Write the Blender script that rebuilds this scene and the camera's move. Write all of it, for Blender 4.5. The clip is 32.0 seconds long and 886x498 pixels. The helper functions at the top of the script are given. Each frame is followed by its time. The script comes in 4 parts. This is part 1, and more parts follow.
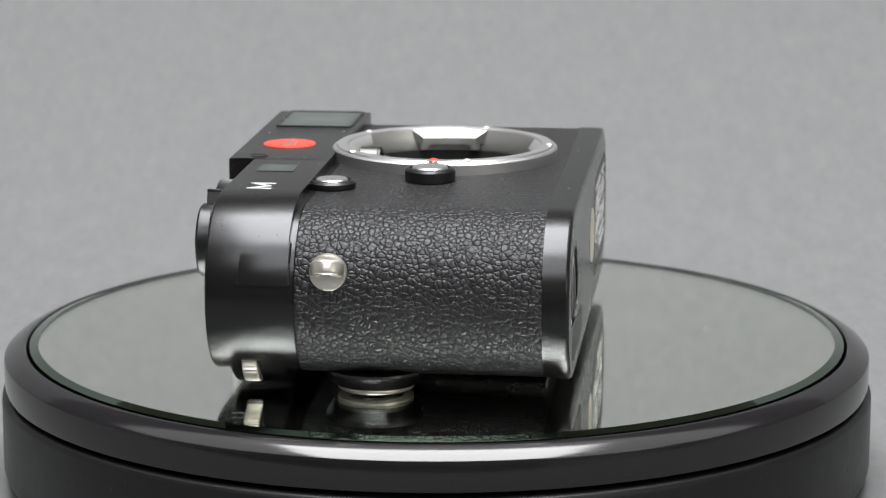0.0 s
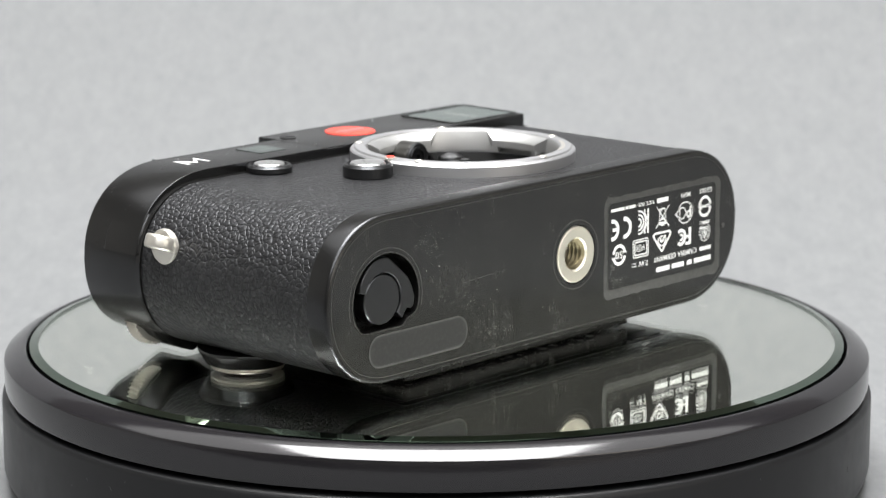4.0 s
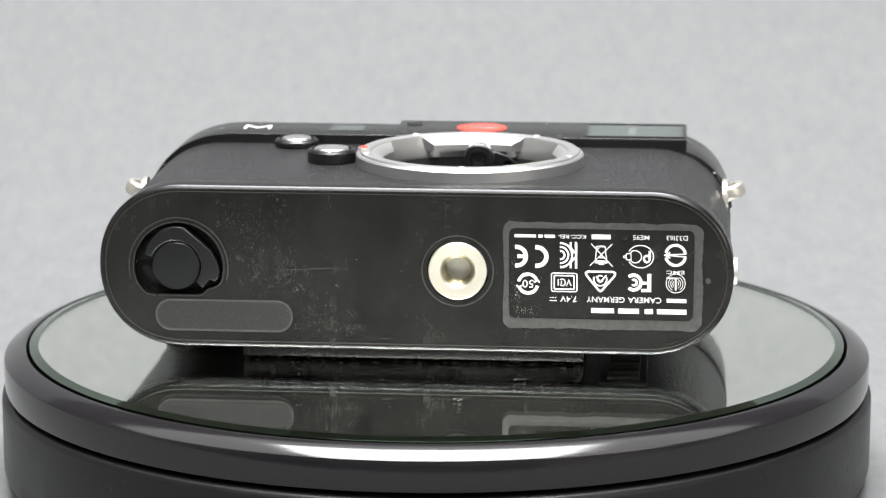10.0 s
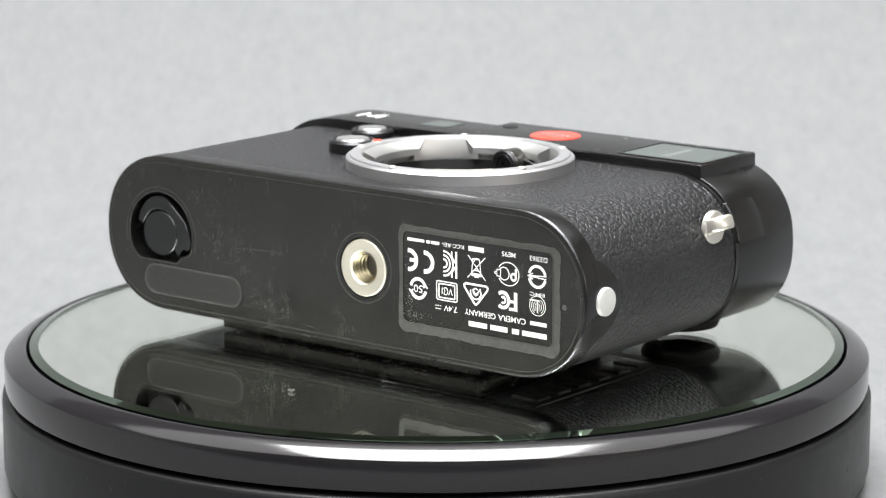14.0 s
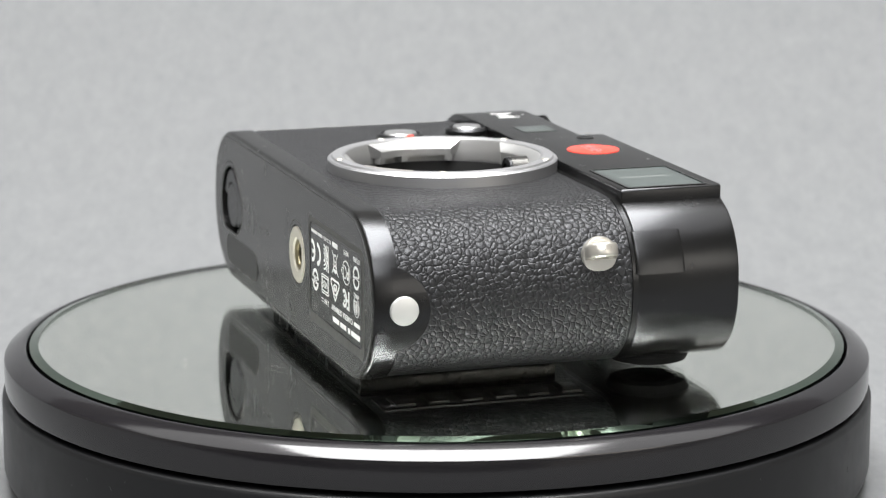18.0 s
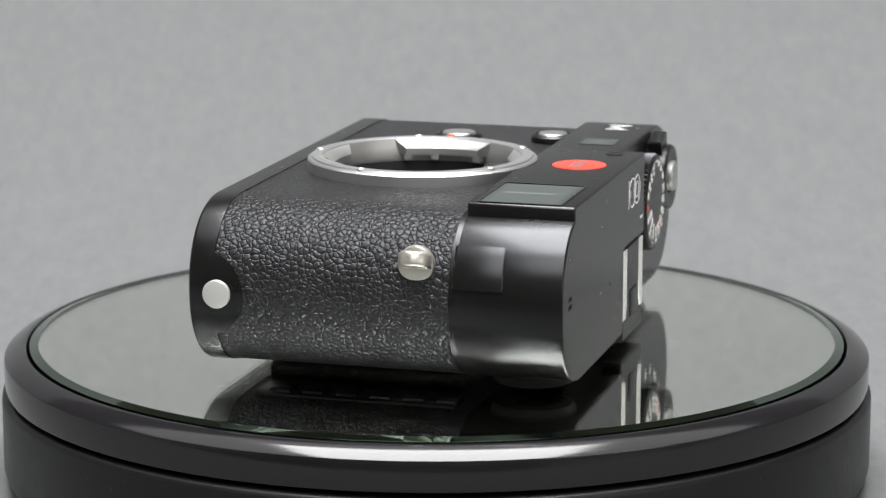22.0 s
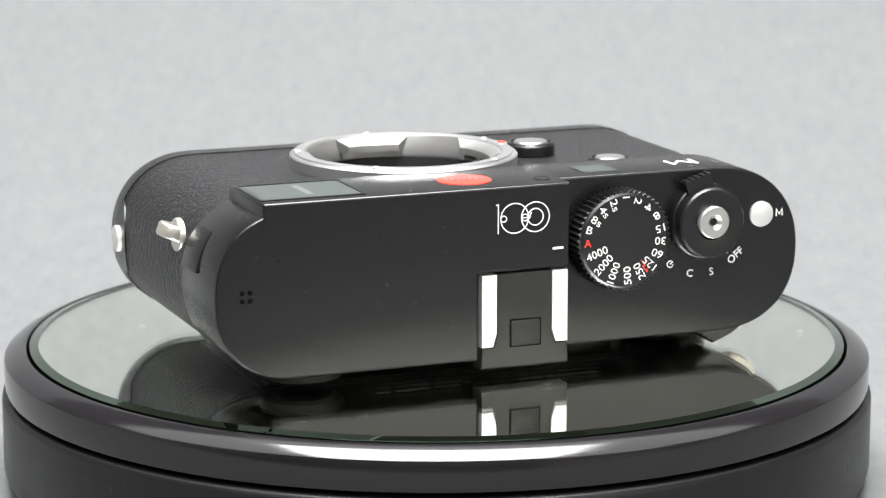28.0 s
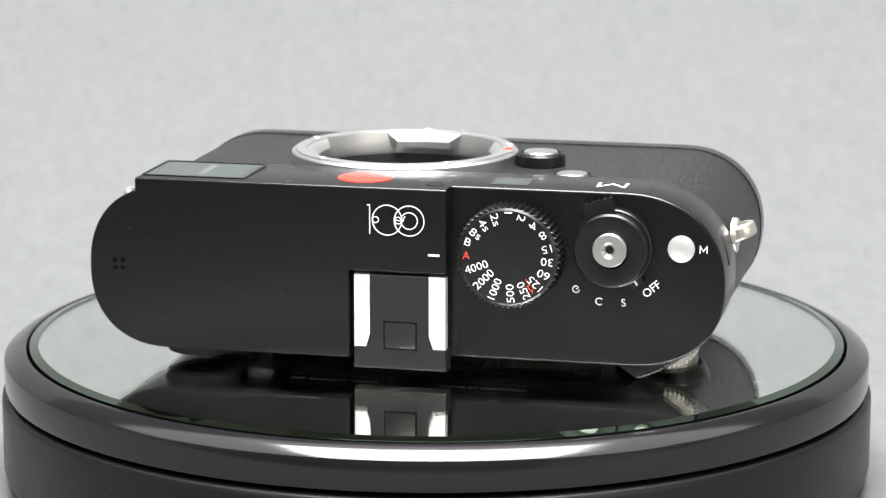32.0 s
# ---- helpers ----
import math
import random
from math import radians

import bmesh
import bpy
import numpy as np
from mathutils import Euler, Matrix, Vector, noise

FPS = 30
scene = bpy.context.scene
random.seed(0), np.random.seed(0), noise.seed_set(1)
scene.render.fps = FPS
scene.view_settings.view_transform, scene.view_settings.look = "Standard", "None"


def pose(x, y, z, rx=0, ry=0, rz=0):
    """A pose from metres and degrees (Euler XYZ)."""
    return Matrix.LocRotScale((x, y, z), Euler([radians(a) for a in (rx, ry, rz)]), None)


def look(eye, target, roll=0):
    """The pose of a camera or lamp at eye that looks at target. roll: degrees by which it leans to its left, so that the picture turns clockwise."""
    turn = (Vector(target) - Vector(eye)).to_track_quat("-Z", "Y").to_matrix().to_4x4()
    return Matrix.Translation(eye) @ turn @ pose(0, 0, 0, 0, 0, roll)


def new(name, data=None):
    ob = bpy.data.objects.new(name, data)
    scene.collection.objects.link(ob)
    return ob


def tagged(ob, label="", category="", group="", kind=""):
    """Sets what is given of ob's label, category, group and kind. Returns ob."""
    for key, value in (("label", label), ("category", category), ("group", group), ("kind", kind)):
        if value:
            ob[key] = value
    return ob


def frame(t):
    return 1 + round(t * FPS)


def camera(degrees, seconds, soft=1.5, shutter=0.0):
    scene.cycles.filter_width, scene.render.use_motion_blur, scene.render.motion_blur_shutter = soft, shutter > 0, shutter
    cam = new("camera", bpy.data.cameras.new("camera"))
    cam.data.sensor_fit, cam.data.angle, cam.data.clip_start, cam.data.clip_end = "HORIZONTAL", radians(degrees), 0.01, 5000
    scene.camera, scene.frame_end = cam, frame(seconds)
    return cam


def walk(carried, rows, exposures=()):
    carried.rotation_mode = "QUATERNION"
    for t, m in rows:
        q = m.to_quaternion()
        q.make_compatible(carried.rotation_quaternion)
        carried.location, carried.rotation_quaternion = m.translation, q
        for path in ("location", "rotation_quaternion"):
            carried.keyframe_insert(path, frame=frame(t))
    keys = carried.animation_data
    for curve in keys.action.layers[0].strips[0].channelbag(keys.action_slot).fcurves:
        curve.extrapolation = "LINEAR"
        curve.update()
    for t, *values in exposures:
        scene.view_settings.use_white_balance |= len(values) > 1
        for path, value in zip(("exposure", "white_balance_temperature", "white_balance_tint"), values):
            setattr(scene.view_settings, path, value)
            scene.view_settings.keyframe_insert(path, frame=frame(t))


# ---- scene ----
# All lengths of the small things are in millimetres; part() turns them into metres.
# x runs along the device, y from its base to its top plate, z up from the mirror glass.
cam = camera(17.94, 32.0, soft=1.2)
cam.data.dof.use_dof, cam.data.dof.focus_distance, cam.data.dof.aperture_fstop = True, 0.588, 33.0
EYE = Vector((0.0, -0.6334, 0.1506))
AIM = EYE + Vector((0.00225, 0.97917, -0.20302))
walk(cam, [(0.0, look(EYE, AIM)), (32.0, look(EYE, AIM))],
     exposures=[(0.0, -1.06), (1.0, -1.00), (2.0, -0.78), (3.0, -0.58), (6.0, -0.38), (9.0, -0.43), (13.0, -0.40), (14.0, -0.30), (17.0, -0.43), (18.0, -0.58), (20.0, -1.04), (21.0, -1.08), (22.0, -1.02), (23.0, -0.82), (25.0, -0.48), (28.0, -0.33), (30.0, -0.33), (31.0, -0.38), (32.0, -0.33)])

# turning of the platter: seconds, degrees
TURN = [(0.0, 83.5), (3.0, 56.3), (6.0, 29.44), (9.0, 3.44), (12.0, -21.96), (15.0, -46.9),
        (18.0, -72.15), (21.0, -97.5), (24.0, -123.1), (28.0, -158.2), (32.0, -192.94)]

# ---------------------------------------------------------------- light
world = bpy.data.worlds.new("room_air")
scene.world = world
world.use_nodes = True
world.node_tree.nodes["Background"].inputs[0].default_value = (0.8, 0.85, 0.9, 1)
world.node_tree.nodes["Background"].inputs[1].default_value = 0.02


def area(name, eye, target, sx, sy, watts, colour):
    lamp = bpy.data.lights.new(name, "AREA")
    lamp.shape, lamp.size, lamp.size_y, lamp.energy, lamp.color = "RECTANGLE", sx, sy, watts, colour
    ob = new(name, lamp)
    ob.matrix_world = look(eye, target)
    return ob


area("ceiling_light", (0.0, -0.17, 1.15), (0, -0.17, 0), 0.75, 1.14, 88.0, (0.997, 0.994, 0.99))
area("ceiling_diffuser", (0.0, 0.05, 1.25), (0, 0.05, 0), 2.2, 1.4, 27.0, (0.997, 0.994, 0.99))
area("front_light", (0.0, -1.2, 1.05), (0, 0, 0), 1.2, 0.7, 27.0, (0.997, 0.996, 0.995))
area("room_lamp", (1.15, -1.3, 0.38), (0, 0, 0), 1.0, 0.5, 7.0, (1.0, 0.94, 0.84))


# ---------------------------------------------------------------- materials
def material(name, colour, rough=0.5, metal=0.0, spec=0.5, coat=0.0):
    m = bpy.data.materials.new(name)
    m.use_nodes = True
    b = m.node_tree.nodes["Principled BSDF"]
    b.inputs["Base Color"].default_value = (*colour, 1)
    b.inputs["Roughness"].default_value = rough
    b.inputs["Metallic"].default_value = metal
    b.inputs["Specular IOR Level"].default_value = spec
    b.inputs["Coat Weight"].default_value = coat
    return m


def node(m, kind, **inputs):
    n = m.node_tree.nodes.new(kind)
    for k, v in inputs.items():
        n.inputs[k.replace("_", " ")].default_value = v
    return n


def link(m, a, b):
    m.node_tree.links.new(a, b)


def coords(m):
    return node(m, "ShaderNodeTexCoord").outputs["Object"]


def ramp(m, source, stops):
    r = node(m, "ShaderNodeValToRGB")
    e = r.color_ramp.elements
    while len(e) < len(stops):
        e.new(0.5)
    for el, (p, c) in zip(e, stops):
        el.position = p
        el.color = (*c, 1) if len(c) == 3 else c
    link(m, source, r.inputs[0])
    return r.outputs[0]


def grain(m, scale, rough_lo, rough_hi, bump=0.0, dist=0.0001, detail=6):
    """Fine mottling of the gloss and a faint relief."""
    b = m.node_tree.nodes["Principled BSDF"]
    n = node(m, "ShaderNodeTexNoise", Scale=scale, Detail=detail, Roughness=0.6)
    link(m, coords(m), n.inputs["Vector"])
    mr = node(m, "ShaderNodeMapRange", From_Min=0.3, From_Max=0.7, To_Min=rough_lo, To_Max=rough_hi)
    link(m, n.outputs["Fac"], mr.inputs["Value"])
    link(m, mr.outputs[0], b.inputs["Roughness"])
    if bump:
        n2 = node(m, "ShaderNodeTexNoise", Scale=scale * 12, Detail=2)
        link(m, coords(m), n2.inputs["Vector"])
        bp = node(m, "ShaderNodeBump", Strength=bump, Distance=dist)
        link(m, n2.outputs["Fac"], bp.inputs["Height"])
        link(m, bp.outputs[0], b.inputs["Normal"])
    return m


def leather_material():
    m = material("pebbled_leather", (0.012, 0.012, 0.0125), 0.42, spec=0.33)
    b = m.node_tree.nodes["Principled BSDF"]
    c = coords(m)
    wob = node(m, "ShaderNodeTexNoise", Scale=480, Detail=2)
    link(m, c, wob.inputs["Vector"])
    mixv = node(m, "ShaderNodeMix")
    mixv.data_type = "RGBA"
    mixv.blend_type = "LINEAR_LIGHT"
    mixv.inputs["Factor"].default_value = 0.0006
    link(m, c, mixv.inputs["A"])
    link(m, wob.outputs["Color"], mixv.inputs["B"])
    vor = node(m, "ShaderNodeTexVoronoi", Scale=790, Randomness=1.0)
    vor.feature = "DISTANCE_TO_EDGE"
    link(m, mixv.outputs["Result"], vor.inputs["Vector"])
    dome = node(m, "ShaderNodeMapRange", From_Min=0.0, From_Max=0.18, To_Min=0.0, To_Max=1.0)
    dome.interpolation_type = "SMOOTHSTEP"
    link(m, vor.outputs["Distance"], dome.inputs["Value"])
    cell = node(m, "ShaderNodeTexVoronoi", Scale=790, Randomness=1.0)
    link(m, mixv.outputs["Result"], cell.inputs["Vector"])
    sq = node(m, "ShaderNodeMath")
    sq.operation = "POWER"
    sq.inputs[1].default_value = 1.7
    link(m, cell.outputs["Distance"], sq.inputs[0])
    half = node(m, "ShaderNodeMath")
    half.operation = "MULTIPLY"
    half.inputs[1].default_value = 0.5
    link(m, dome.outputs[0], half.inputs[0])
    hump = node(m, "ShaderNodeMath")
    hump.operation = "MULTIPLY_ADD"
    hump.inputs[1].default_value = -1.3
    link(m, sq.outputs[0], hump.inputs[0])
    link(m, half.outputs[0], hump.inputs[2])
    fine = node(m, "ShaderNodeTexNoise", Scale=2600, Detail=4, Roughness=0.7)
    link(m, c, fine.inputs["Vector"])
    add = node(m, "ShaderNodeMath")
    add.operation = "MULTIPLY_ADD"
    add.inputs[1].default_value = 0.42
    link(m, fine.outputs["Fac"], add.inputs[0])
    link(m, hump.outputs[0], add.inputs[2])
    wrinkle = node(m, "ShaderNodeTexNoise", Scale=900, Detail=3, Roughness=0.6)
    link(m, c, wrinkle.inputs["Vector"])
    uneven = node(m, "ShaderNodeMath")
    uneven.operation = "MULTIPLY_ADD"
    uneven.inputs[1].default_value = 0.45
    link(m, wrinkle.outputs["Fac"], uneven.inputs[0])
    link(m, add.outputs[0], uneven.inputs[2])
    bp = node(m, "ShaderNodeBump", Strength=1.0, Distance=0.00017)
    link(m, uneven.outputs[0], bp.inputs["Height"])
    link(m, bp.outputs[0], b.inputs["Normal"])
    # crease shade put into the colour: darker between pebbles, lighter on top
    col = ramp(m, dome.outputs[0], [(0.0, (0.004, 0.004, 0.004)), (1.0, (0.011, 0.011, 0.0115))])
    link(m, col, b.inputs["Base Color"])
    rr = node(m, "ShaderNodeMapRange", From_Min=0.3, From_Max=0.7, To_Min=0.31, To_Max=0.47)
    link(m, fine.outputs["Fac"], rr.inputs["Value"])
    link(m, rr.outputs[0], b.inputs["Roughness"])
    return m


def base_paint():
    """Worn black paint of the base plate: dust, smears and fine scuffs."""
    m = material("scuffed_black_paint", (0.012, 0.012, 0.011), 0.32, spec=0.5)
    b = m.node_tree.nodes["Principled BSDF"]
    c = coords(m)
    smear = node(m, "ShaderNodeTexNoise", Scale=90, Detail=9, Roughness=0.75)
    stretch = node(m, "ShaderNodeMapping")
    stretch.inputs["Scale"].default_value = (1.3, 1.0, 0.75)
    link(m, c, stretch.inputs["Vector"])
    link(m, stretch.outputs[0], smear.inputs["Vector"])
    zone = node(m, "ShaderNodeTexNoise", Scale=42, Detail=3, Roughness=0.6)
    link(m, c, zone.inputs["Vector"])
    fine = node(m, "ShaderNodeTexNoise", Scale=1500, Detail=3, Roughness=0.6)
    link(m, c, fine.inputs["Vector"])
    lift = node(m, "ShaderNodeMath")
    lift.operation = "MULTIPLY_ADD"
    lift.inputs[1].default_value = 0.38
    link(m, zone.outputs["Fac"], lift.inputs[0])
    link(m, fine.outputs["Fac"], lift.inputs[2])
    specks = node(m, "ShaderNodeMapRange", From_Min=0.86, From_Max=0.95, To_Min=0.0, To_Max=0.6)
    link(m, lift.outputs[0], specks.inputs["Value"])
    film = ramp(m, smear.outputs["Fac"], [(0.34, (0.006, 0.006, 0.0055)), (0.54, (0.0088, 0.0088, 0.008)), (0.74, (0.013, 0.013, 0.0115))])
    grit = node(m, "ShaderNodeTexNoise", Scale=3200, Detail=3, Roughness=0.8)
    link(m, c, grit.inputs["Vector"])
    gain = node(m, "ShaderNodeMapRange", From_Min=0.35, From_Max=0.7, To_Min=0.4, To_Max=1.8)
    link(m, grit.outputs["Fac"], gain.inputs["Value"])
    worn = node(m, "ShaderNodeVectorMath")
    worn.operation = "SCALE"
    link(m, film, worn.inputs[0])
    link(m, gain.outputs[0], worn.inputs["Scale"])
    film = worn.outputs[0]
    mix = node(m, "ShaderNodeMix")
    mix.data_type = "RGBA"
    mix.inputs["B"].default_value = (0.11, 0.11, 0.098, 1)
    link(m, film, mix.inputs["A"])
    link(m, specks.outputs[0], mix.inputs["Factor"])
    link(m, mix.outputs["Result"], b.inputs["Base Color"])
    mr = node(m, "ShaderNodeMapRange", From_Min=0.3, From_Max=0.7, To_Min=0.17, To_Max=0.3)
    link(m, smear.outputs["Fac"], mr.inputs["Value"])
    link(m, mr.outputs[0], b.inputs["Roughness"])
    return m


def residue_material():
    m = material("glue_residue", (0.07, 0.072, 0.068), 0.6)
    b = m.node_tree.nodes["Principled BSDF"]
    n = node(m, "ShaderNodeTexNoise", Scale=700, Detail=6, Roughness=0.7)
    link(m, coords(m), n.inputs["Vector"])
    col = ramp(m, n.outputs["Fac"], [(0.3, (0.018, 0.018, 0.0165)), (0.7, (0.046, 0.046, 0.043))])
    link(m, col, b.inputs["Base Color"])
    return m


def sticker_material():
    m = material("dull_sticker", (0.012, 0.012, 0.011), 0.5)
    b = m.node_tree.nodes["Principled BSDF"]
    n = node(m, "ShaderNodeTexNoise", Scale=1100, Detail=7, Roughness=0.75)
    link(m, coords(m), n.inputs["Vector"])
    col = ramp(m, n.outputs["Fac"], [(0.35, (0.002, 0.002, 0.0018)), (0.5, (0.004, 0.004, 0.0037)), (0.68, (0.014, 0.014, 0.013))])
    link(m, col, b.inputs["Base Color"])
    return m


def paper_material():
    m = material("grey_paper", (0.4, 0.41, 0.42), 0.9, spec=0.2)
    b = m.node_tree.nodes["Principled BSDF"]
    n = node(m, "ShaderNodeTexNoise", Scale=210, Detail=6, Roughness=0.8)
    grainy = node(m, "ShaderNodeMapping")
    grainy.inputs["Scale"].default_value = (1.0, 0.4, 1.0)
    link(m, coords(m), grainy.inputs["Vector"])
    link(m, grainy.outputs[0], n.inputs["Vector"])
    col = ramp(m, n.outputs["Fac"], [(0.3, (0.101, 0.104, 0.107)), (0.7, (0.131, 0.133, 0.135))])
    link(m, col, b.inputs["Base Color"])
    return m


def glass_material():
    """Clear plate glass: gloss by the angle of view over a see-through sheet."""
    m = bpy.data.materials.new("clear_plate_glass")
    m.use_nodes = True
    m.node_tree.nodes.remove(m.node_tree.nodes["Principled BSDF"])
    out = m.node_tree.nodes["Material Output"]
    gloss = node(m, "ShaderNodeBsdfGlossy", Color=(1, 1, 1, 1), Roughness=0.0)
    clear = node(m, "ShaderNodeBsdfTransparent", Color=(0.985, 0.995, 0.98, 1))
    tilt = node(m, "ShaderNodeLayerWeight", Blend=0.5)
    steep = node(m, "ShaderNodeMath")
    steep.operation = "POWER"
    steep.inputs[1].default_value = 5.4
    link(m, tilt.outputs["Facing"], steep.inputs[0])
    edge = node(m, "ShaderNodeMapRange", From_Min=0.0, From_Max=1.0, To_Min=0.043, To_Max=0.66)
    link(m, steep.outputs[0], edge.inputs["Value"])
    mix = node(m, "ShaderNodeMixShader")
    link(m, edge.outputs[0], mix.inputs[0])
    link(m, clear.outputs[0], mix.inputs[1])
    link(m, gloss.outputs[0], mix.inputs[2])
    link(m, mix.outputs[0], out.inputs["Surface"])
    return m


LEATHER = leather_material()
COOL = (0.93, 0.95, 1.0, 1.0)
BASE_PAINT = base_paint()
PAINT = grain(material("satin_black_paint", (0.0042, 0.0041, 0.0039), 0.34, 0.0, 0.46), 300, 0.25, 0.275)
RAIL = grain(material("black_plastic", (0.0045, 0.0045, 0.0045), 0.35), 500, 0.32, 0.42, 0.2, 0.00002)
KNOB = grain(material("black_anodised_metal", (0.0038, 0.0038, 0.0038), 0.34), 600, 0.28, 0.38)
CAVITY = material("matt_black_interior", (0.006, 0.006, 0.006), 0.7)
CHROME = grain(material("satin_chrome", (0.78, 0.78, 0.77), 0.45, 0.9), 900, 0.42, 0.5)
FLANGE = grain(material("satin_steel_flange", (0.52, 0.52, 0.52), 0.3, 0.95), 700, 0.26, 0.34)
MOUNT = grain(material("satin_chrome_mount", (0.44, 0.44, 0.45), 0.38, 0.92), 800, 0.35, 0.41)
LUG = grain(material("satin_chrome_lug", (0.42, 0.42, 0.415), 0.4, 0.85), 800, 0.37, 0.43)
PIN = grain(material("bright_nickel", (0.5, 0.5, 0.485), 0.4, 0.45), 800, 0.36, 0.46)
STEEL = grain(material("polished_steel", (0.54, 0.52, 0.475), 0.32, 0.82), 900, 0.27, 0.36)
BRASSY = grain(material("nickel_plate", (0.57, 0.545, 0.47), 0.5, 1.0), 900, 0.46, 0.55)
# darker brass for the threads, the shading inside the hole put into colour
THREAD = grain(material("shaded_brass_thread", (0.27, 0.235, 0.15), 0.34, 1.0), 900, 0.3, 0.4)
WHITE = material("white_enamel", (0.62, 0.62, 0.61), 0.45)
DIM = material("grey_engraving", (0.13, 0.13, 0.12), 0.6)
RED = material("red_enamel", (0.60, 0.045, 0.028), 0.3)
PALE = material("silvery_script", (0.6, 0.5, 0.49), 0.3, 0.9)
BUTTON = grain(material("turned_nickel_button", (0.42, 0.42, 0.41), 0.34, 0.8), 900, 0.3, 0.4)
PANE = material("coated_window_glass", (0.02, 0.027, 0.025), 0.06, 0.0, 0.9)
# paler pane and streak colours that carry the windows' reflections
INNER = material("window_sheen_mask", (0.036, 0.047, 0.043), 0.08, 0.0, 0.8)
FAINT = material("window_glint_mark", (0.09, 0.1, 0.095), 0.12, 0.0, 0.7)
RESIDUE = residue_material()
PILL = sticker_material()
GLASS = glass_material()
SILVER = material("mirror_silver", (0.965, 0.975, 0.945), 0.0, 1.0)
BEVEL = material("bevelled_green_glass", (0.15, 0.205, 0.155), 0.03, 1.0)
PLATTER = grain(material("gunmetal_lacquer", (0.0078, 0.0073, 0.0083), 0.1, 0.0, 0.5), 60, 0.11, 0.145)
DRUM = grain(material("dark_plastic_drum", (0.0045, 0.0047, 0.0053), 0.42, 0.0, 0.3), 80, 0.36, 0.46)
for finish in (LEATHER, PAINT, KNOB):
    finish.node_tree.nodes["Principled BSDF"].inputs["Specular Tint"].default_value = COOL
RUBBER = grain(material("dull_black_rubber", (0.004, 0.004, 0.004), 0.75, 0.0, 0.15), 500, 0.7, 0.82)
GAP = material("seam_black", (0.002, 0.002, 0.002), 0.9, 0.0, 0.05)
SCREEN = grain(material("grey_screen_housing", (0.006, 0.006, 0.0058), 0.25), 400, 0.2, 0.3)
GUN = grain(material("dark_turned_metal", (0.075, 0.074, 0.07), 0.3, 0.85), 500, 0.26, 0.36)
PAPER = paper_material()
WALL = grain(material("dim_wall_paint", (0.34, 0.33, 0.305), 0.8), 8, 0.75, 0.85)
FLECK = material("grey_flecks", (0.34, 0.34, 0.32), 0.8)
HALO = grain(material("dull_wear_line", (0.02, 0.02, 0.018), 0.5), 900, 0.4, 0.6)
DUST = material("lint", (0.3, 0.3, 0.3), 0.9)
LINT = material("grey_lint", (0.07, 0.07, 0.07), 0.9)


# ---------------------------------------------------------------- mesh helpers
def part(name, bm, mat, parent, label="", sharp=35, kind=""):
    bm.normal_update()
    me = bpy.data.meshes.new(name)
    bmesh.ops.scale(bm, vec=(0.001,) * 3, verts=bm.verts)
    bm.to_mesh(me)
    bm.free()
    me.materials.append(mat)
    me.shade_smooth()
    me.set_sharp_from_angle(angle=radians(sharp))
    for f in me.polygons:
        if len(f.vertices) > 8:
            f.use_smooth = False
    ob = new(name, me)
    ob.parent = parent
    return tagged(ob, label, kind=kind)


def outline(x0, x1, z0, z1, lb, rb, rt, lt, p=2.25, n=16):
    """Closed outline in x and z, with a rounded corner (width, height) at each of its four ends."""
    pts = []
    for (cx, cz, (a, b), q) in ((x1 - rb[0], z0 + rb[1], rb, -90), (x1 - rt[0], z1 - rt[1], rt, 0),
                                (x0 + lt[0], z1 - lt[1], lt, 90), (x0 + lb[0], z0 + lb[1], lb, 180)):
        for i in range(n + 1):
            g = radians(q + 90 * i / n)
            c, s = math.cos(g), math.sin(g)
            pts.append((cx + a * math.copysign(abs(c) ** (2 / p), c), cz + b * math.copysign(abs(s) ** (2 / p), s)))
    out = []
    for q in pts:
        if not out or math.hypot(q[0] - out[-1][0], q[1] - out[-1][1]) > 0.02:
            out.append(q)
    return out


def prism(pts, y0, y1, soft0=0.0, soft1=0.0, bm=None):
    """Extrude an outline from y0 to y1; soft0 and soft1 round the rims at either end."""
    bm = bm or bmesh.new()
    def inset(d):
        res = []
        k = len(pts)
        for i in range(k):
            a, b = Vector(pts[i - 1]), Vector(pts[(i + 1) % k])
            t = (b - a)
            t = t.normalized() if t.length > 1e-9 else Vector((1, 0))
            res.append((pts[i][0] - t.y * d, pts[i][1] + t.x * d))
        return res

    rings = []
    for s, y, sgn in ((soft0, y0, 1), (soft1, y1, -1)):
        if s > 0:
            seq = [(s * (1 - math.sin(radians(a))), y + sgn * s * (1 - math.cos(radians(a)))) for a in (0, 30, 60, 90)]
        else:
            seq = [(0, y)]
        rings.append(seq if sgn > 0 else seq[::-1])
    loops = [[bm.verts.new((x, y, z)) for x, z in inset(d)] for seq in rings for d, y in seq]
    k = len(pts)
    for a, b in zip(loops, loops[1:]):
        for i in range(k):
            bm.faces.new((a[i], a[(i + 1) % k], b[(i + 1) % k], b[i]))
    bm.faces.new(loops[0][::-1])
    bm.faces.new(loops[-1])
    bmesh.ops.recalc_face_normals(bm, faces=bm.faces)
    return bm


